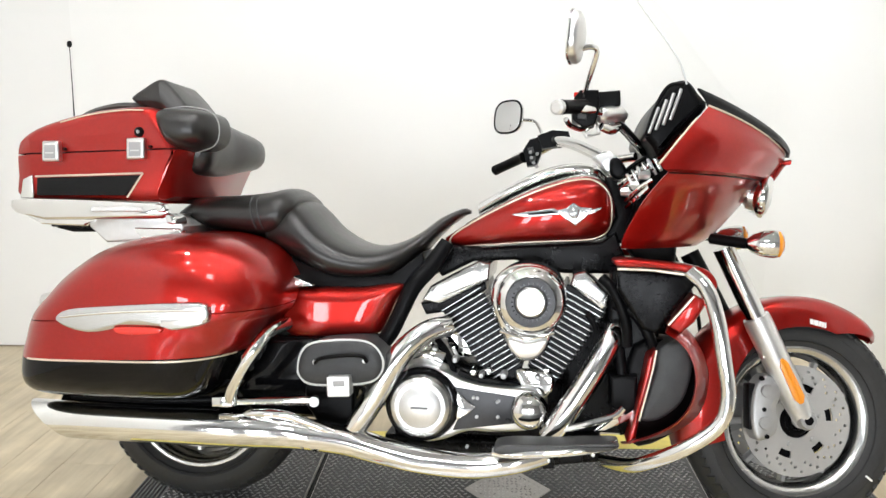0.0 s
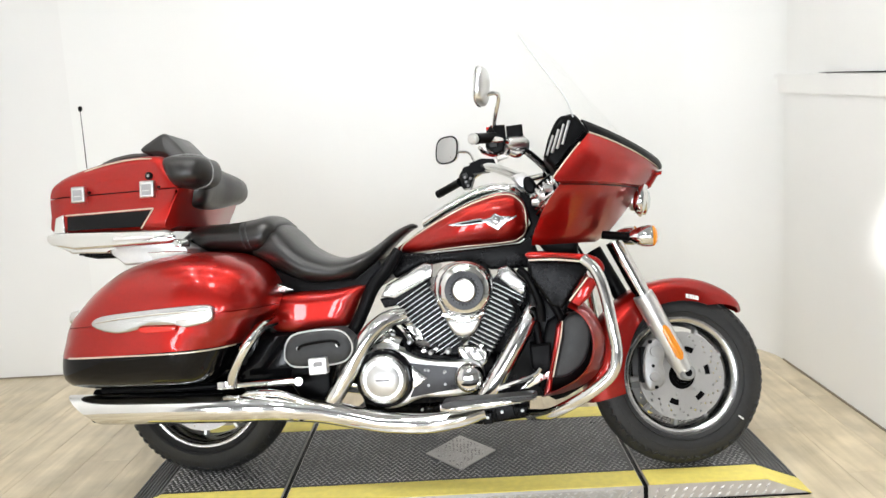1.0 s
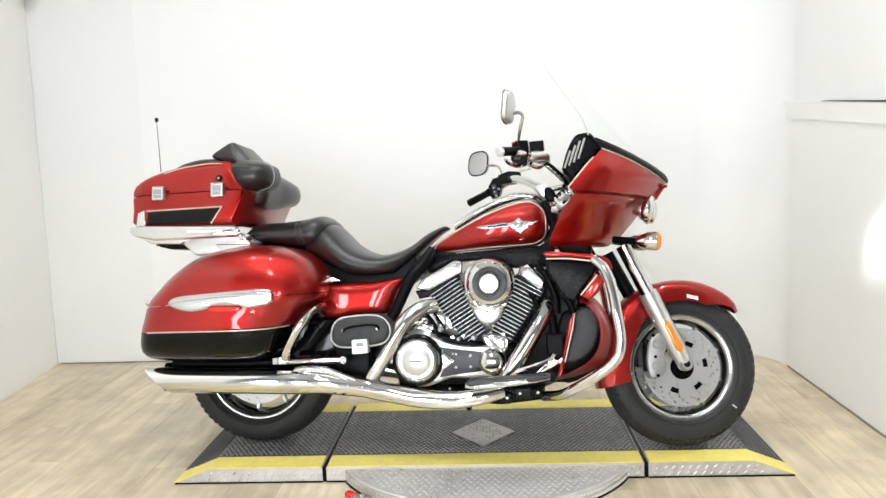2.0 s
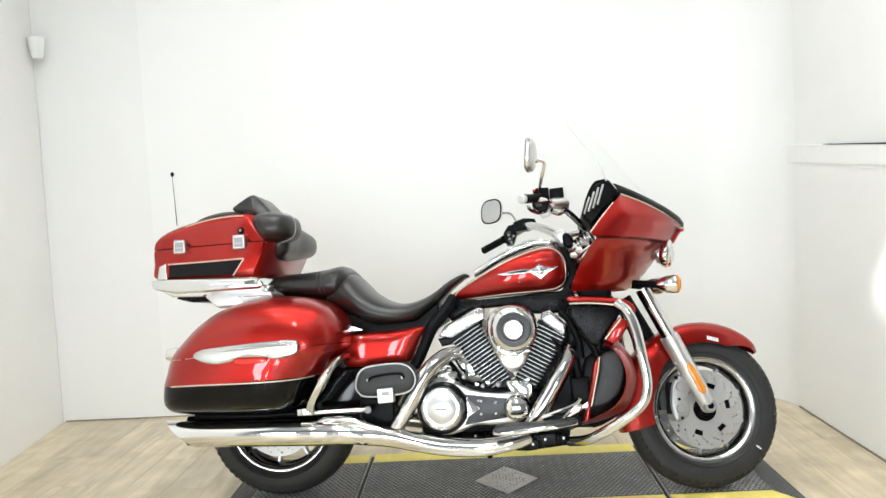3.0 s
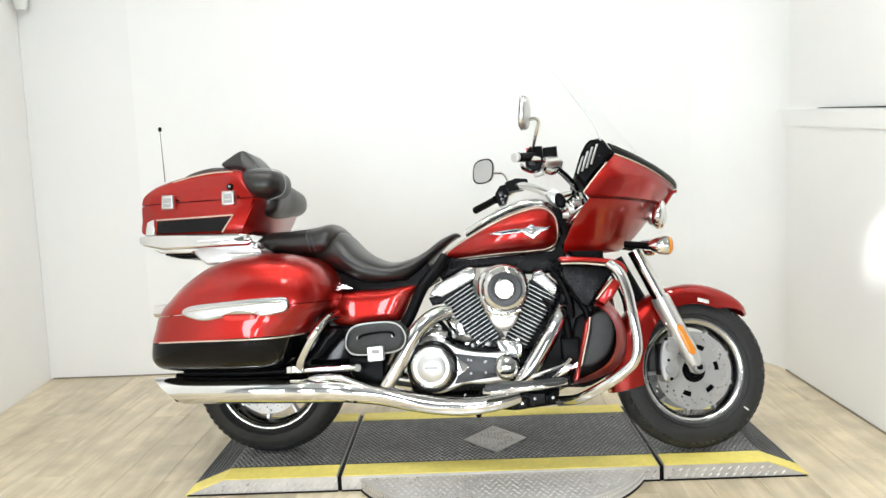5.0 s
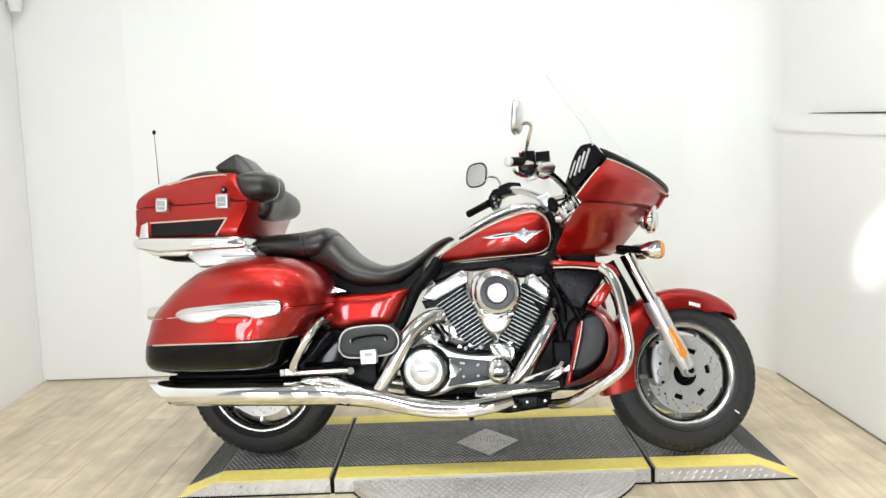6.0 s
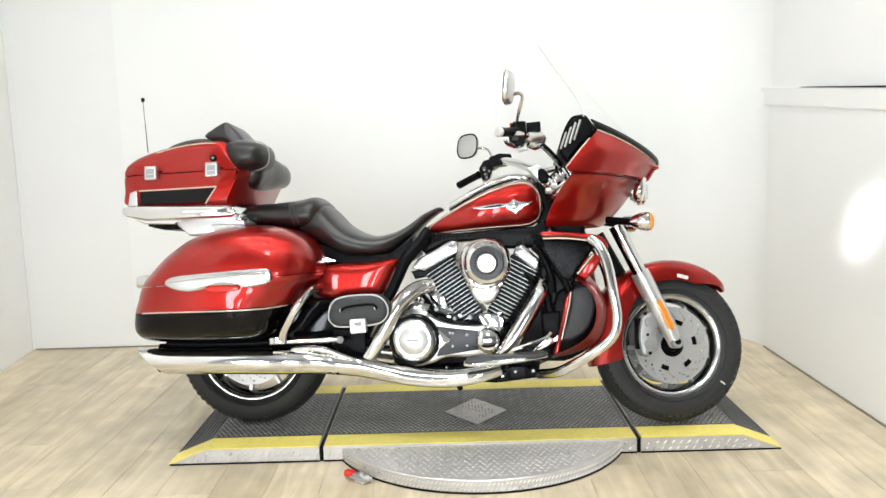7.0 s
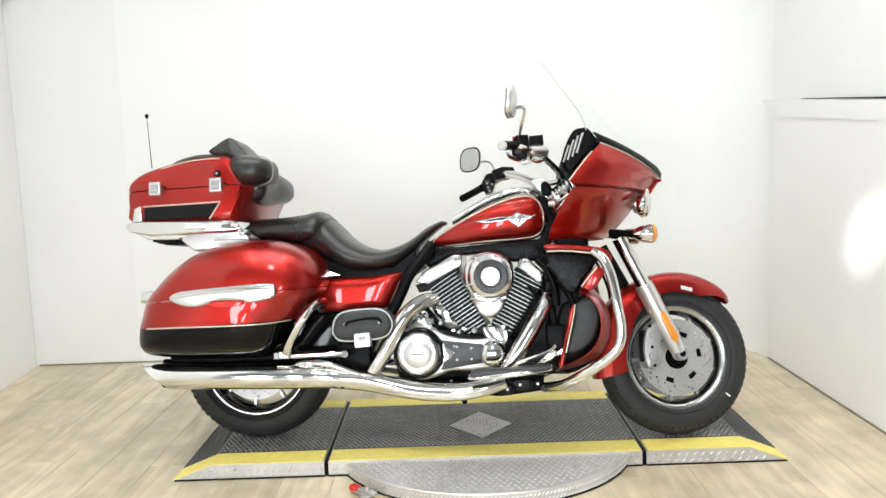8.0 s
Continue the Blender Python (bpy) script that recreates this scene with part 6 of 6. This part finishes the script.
part("cap", lathe([(0, -0.0405), (0.032, -0.040), (0.0365, -0.037), (0.038, -0.028), (0, -0.028)], 40, "Y", at=c), BRUSHED, ac, "brushed round cap", smooth=14)
part("lower_badge", pillow([(0.915, 0.544), (0.962, 0.536), (1.012, 0.545), (1.003, 0.516), (0.982, 0.498), (0.949, 0.496), (0.924, 0.515)], -0.28, -0.302, 0.008, 0.003), POLISHED, ac, "polished lower cap")
part("neck_band", tube([(x, -0.290, z) for x, z in [(0.895, 0.563), (0.962, 0.545), (1.029, 0.563)]], 0.005, 8), CHROME, ac)
# crankcase
part("crankcase", pillow([(0.601, 0.440), (0.691, 0.473), (0.802, 0.438), (0.936, 0.446), (1.056, 0.403), (1.054, 0.304), (1.020, 0.243), (0.598, 0.240), (0.572, 0.329)], 0.16, -0.13, 0.02, smooth_path=False, both=True), ENGINE, engine, "black crankcase")
part("primary_cover", pillow([(0.594, 0.353), (0.606, 0.409), (0.644, 0.447), (0.696, 0.455), (0.748, 0.442), (0.812, 0.416), (0.897, 0.406), (0.962, 0.406), (1.004, 0.384), (1.016, 0.350), (1.003, 0.312), (0.960, 0.295), (0.874, 0.287), (0.810, 0.287), (0.749, 0.262), (0.691, 0.254), (0.632, 0.275), (0.602, 0.310)], -0.10, -0.235, 0.014, n=3), POLISHED, engine, "polished engine side cover")
part("cover_inset", pillow([(0.772, 0.405), (0.834, 0.397), (0.936, 0.386), (0.936, 0.316), (0.832, 0.300), (0.772, 0.290), (0.797, 0.350)], -0.22, -0.2375, 0.002, smooth_path=False), GUNMETAL, engine, "dark grey inset with four bolts")
for p in [(0.836, -0.238, 0.378), (0.891, -0.238, 0.373), (0.835, -0.238, 0.329), (0.890, -0.238, 0.331)]:
    part("bolt", lathe([(0, -0.004), (0.0045, -0.0035), (0.005, 0), (0, 0)], 8, "Y", at=p), CAST, engine)
c = (0.691, -0.240, 0.356)
cl = part("clutch_cover", lathe([(0, -0.037), (0.066, -0.0365), (0.076, -0.032), (0.082, -0.022), (0.083, 0.0), (0, 0)], 56, "Y", at=c), BRUSHED, engine, "round polished clutch cover", smooth=20)
part("clutch_ring", lathe([(0.083, -0.016), (0.094, -0.012), (0.098, 0.004), (0.083, 0.004)], 56, "Y", at=c), BLACK, cl)
part("clutch_cap", lathe([(0, -0.045), (0.05, -0.044), (0.055, -0.040), (0.055, -0.036), (0, -0.036)], 48, "Y", at=c), SATIN, cl, "brushed cap with a maker's mark")
part("cap_mark", box(-0.022, 0.022, -0.047, -0.0445, -0.0028, 0.0028), GREYLINE, cl, local=Matrix.Translation(c))
c = (0.970, -0.240, 0.351)
part("sensor_cover", lathe([(0, -0.034), (0.03, -0.031), (0.044, -0.02), (0.048, -0.008), (0.05, 0.004), (0, 0.004)], 40, "Y", at=c), CHROME, engine, "small round chrome cover")
part("dart_trim", pillow([(0.782, 0.395), (0.812, 0.370), (0.833, 0.355), (0.811, 0.335), (0.781, 0.319)], -0.225, -0.245, 0.004, smooth_path=False), CHROME, engine)
part("starter_housing", tube([(0.647, -0.160, 0.469), (0.693, -0.170, 0.476), (0.737, -0.170, 0.460)], 0.032, 16), CHROME, engine)
part("lifter_block", pillow([(0.930, 0.441), (0.960, 0.452), (1.025, 0.440), (1.029, 0.397), (0.994, 0.371), (0.949, 0.398)], -0.08, -0.2, 0.01), CHROME, engine)
part("inlet_cover", pillow([(0.726, 0.527), (0.784, 0.537), (0.812, 0.464), (0.761, 0.455)], 0.0, -0.11, 0.006, smooth_path=False), CHROME, engine)
# backing panel added to hide the bright wall behind the fins
part("engine_backing", pillow([(1.059, 0.633), (1.274, 0.630), (1.267, 0.244), (1.004, 0.246), (1.035, 0.428)], 0.06, -0.02, 0.01, smooth_path=False), ENGINE, engine, "black backing panel added behind the front cylinder")
for k, p in enumerate([(0.623, -0.245, 0.342), (0.640, -0.245, 0.366), (0.694, -0.245, 0.395), (0.759, -0.245, 0.389), (0.826, -0.245, 0.380), (0.888, -0.245, 0.371), (0.943, -0.245, 0.362), (0.989, -0.245, 0.347), (1.007, -0.245, 0.313), (0.976, -0.245, 0.279), (0.889, -0.245, 0.263), (0.811, -0.245, 0.250), (0.624, -0.245, 0.249), (0.684, -0.245, 0.220)]):
    part("cover_bolt", lathe([(0, -0.005), (0.0038, -0.004), (0.0045, 0.000), (0.0045, 0.012), (0, 0.012)], 8, "Y", at=p), CAST, engine)
for k, (p, r) in enumerate(zip([(0.821, -0.200, 0.439), (0.842, -0.200, 0.431), (0.862, -0.200, 0.444), (0.902, -0.220, 0.437), (0.968, -0.200, 0.442), (0.989, -0.210, 0.433), (1.012, -0.200, 0.450), (0.715, -0.180, 0.492), (0.703, -0.180, 0.509), (0.770, -0.180, 0.466)], (0.010, 0.008, 0.009, 0.010, 0.012, 0.009, 0.008, 0.010, 0.007, 0.009))):
    part("lifter_cap", lathe([(0, -r * 1.6), (r * 0.7, -r * 1.5), (r, -r * 0.6), (r, 0.03), (0, 0.03)], 10, "Y", at=p), CAST if k % 2 else CHROME, engine)
for a in ([(0.781, -0.190, 0.433), (0.833, -0.200, 0.419), (0.898, -0.200, 0.412), (0.957, -0.190, 0.401)], [(0.698, -0.170, 0.538), (0.739, -0.180, 0.496), (0.761, -0.180, 0.451), (0.771, -0.180, 0.412)], [(1.113, -0.200, 0.600), (1.136, -0.220, 0.560), (1.131, -0.220, 0.487), (1.102, -0.200, 0.409)]):
    part("hose", tube(a, 0.009, 8, 5), MATT, engine, "black rubber hose")
# footboards
fb_ = part("footboard", pillow([(0.894, 0.296), (0.935, 0.306), (1.047, 0.310), (1.169, 0.319), (1.185, 0.311), (1.148, 0.299), (1.005, 0.285), (0.906, 0.279)], -0.32, -0.40, 0.006, n=3), FOOTRUBBER, bike, "grey rubber rider footboard")
part("footboard_rail", tube([(0.889, -0.381, 0.282), (0.946, -0.391, 0.281), (1.087, -0.392, 0.296), (1.183, -0.371, 0.311)], 0.011, 10), CHROME, fb_)
part("footboard", mirrored(pillow([(0.894, 0.296), (0.935, 0.306), (1.047, 0.310), (1.169, 0.319), (1.185, 0.311), (1.148, 0.299), (1.005, 0.285), (0.906, 0.279)], -0.32, -0.40, 0.006, n=3)), MATT, bike, "black rubber rider footboard")
part("sump", pillow([(0.572, 0.242), (1.053, 0.246), (1.163, 0.239), (1.156, 0.195), (0.997, 0.174), (0.594, 0.197)], 0.14, -0.14, 0.015, smooth_path=False, both=True), ENGINE, bike)
for k, q in enumerate(([(1.043, 0.241), (1.108, 0.245), (1.112, 0.201), (1.050, 0.193)], [(1.121, 0.237), (1.155, 0.241), (1.159, 0.215), (1.125, 0.207)], [(0.999, 0.222), (1.038, 0.226), (1.038, 0.187), (1.007, 0.183)])):
    part("sump_boss", pillow(q, -0.08, -0.165 - 0.01 * k, 0.006, smooth_path=False), ENGINE, bike)
for p in [(1.069, -0.170, 0.223), (1.137, -0.180, 0.228), (1.021, -0.185, 0.208)]:
    part("bolt", lathe([(0, -0.006), (0.005, -0.005), (0.006, 0.004), (0, 0.004)], 8, "Y", at=p), SATIN, bike)
part("brake_pedal", tube([(1.056, -0.280, 0.317), (1.119, -0.300, 0.340), (1.181, -0.310, 0.365), (1.202, -0.310, 0.386)], 0.008, 8), CHROME, bike)
part("side_stand", tube([(0.794, 0.200, 0.164), (0.809, 0.250, 0.127), (0.823, 0.290, 0.089)], 0.012, 10, 2), MATT, bike, "black side stand")

# ---------------------------------------------------------------- release lever on the turntable
lev = thing("release_lever", pose(0.432, -0.348, 0, 0, 0, -36), "red-tipped steel foot lever beside the turntable", "lever")
part("arm", box(-0.03, 0.055, -0.009, 0.009, 0.012, 0.026, 0.004), SATIN, lev)
part("bracket", box(-0.008, 0.036, -0.022, 0.024, 0.001, 0.012, 0.003), SATIN, lev, "flat steel bracket")
part("pivot_bolt", lathe([(0, 0.036), (0.009, 0.036), (0.011, 0.032), (0.011, 0.024), (0, 0.024)], 8, "Z", at=(0.014, 0, 0)), STEEL, lev)
part("fork_tine", box(-0.026, 0.03, -0.022, -0.015, 0.012, 0.022, 0.002), STEEL, lev)
part("fork_tine", box(-0.026, 0.03, 0.015, 0.022, 0.012, 0.022, 0.002), STEEL, lev)
part("tip", box(-0.064, -0.024, -0.014, 0.014, 0.009, 0.032, 0.006, 3), REFLRED, lev, "red plastic tip")

# ---------------------------------------------------------------- wall light in the corner
lamp_ = thing("wall_light", pose(-1.69, 1.66, 2.17), "small frosted glass cup wall light, unlit", "wall light")
part("cup", lathe([(0.0, 0.0), (0.024, 0.0), (0.034, 0.01), (0.050, 0.12), (0.046, 0.12), (0.030, 0.012), (0.0, 0.008)], 28, "Z"), OPAL, lamp_, "frosted glass cup")
part("bracket", box(-0.08, -0.03, 0.01, 0.06, 0.05, 0.065, 0.003), SATIN, lamp_)

# ---------------------------------------------------------------- floor planks
PW, PL = 0.19, 1.22
meshes = []
for k in range(3):
    bmp = box(0, PW - 0.0007, 0, PL - 0.0007, -0.008, 0, 0.0008, 1)
    me = bpy.data.meshes.new("plank")
    bmp.to_mesh(me)
    bmp.free()
    me.materials.append(OAK)
    meshes.append(me)
count = 0
ix = 0
x = X0 - 0.02
while x < X1 + 0.02:
    y = YB + 0.13 + PL - (ix * 0.437) % PL
    while y > -2.5:
        y -= PL
        if YB + 0.02 > y:
            ob = new("plank", meshes[count % 3])
            ob.parent = floor
            ob.location = (x, max(y, -2.5), 0)
            if y < -2.5:
                ob.scale = (1, (y + PL + 2.5) / PL, 1)
            count += 1
    x += PW
    ix += 1
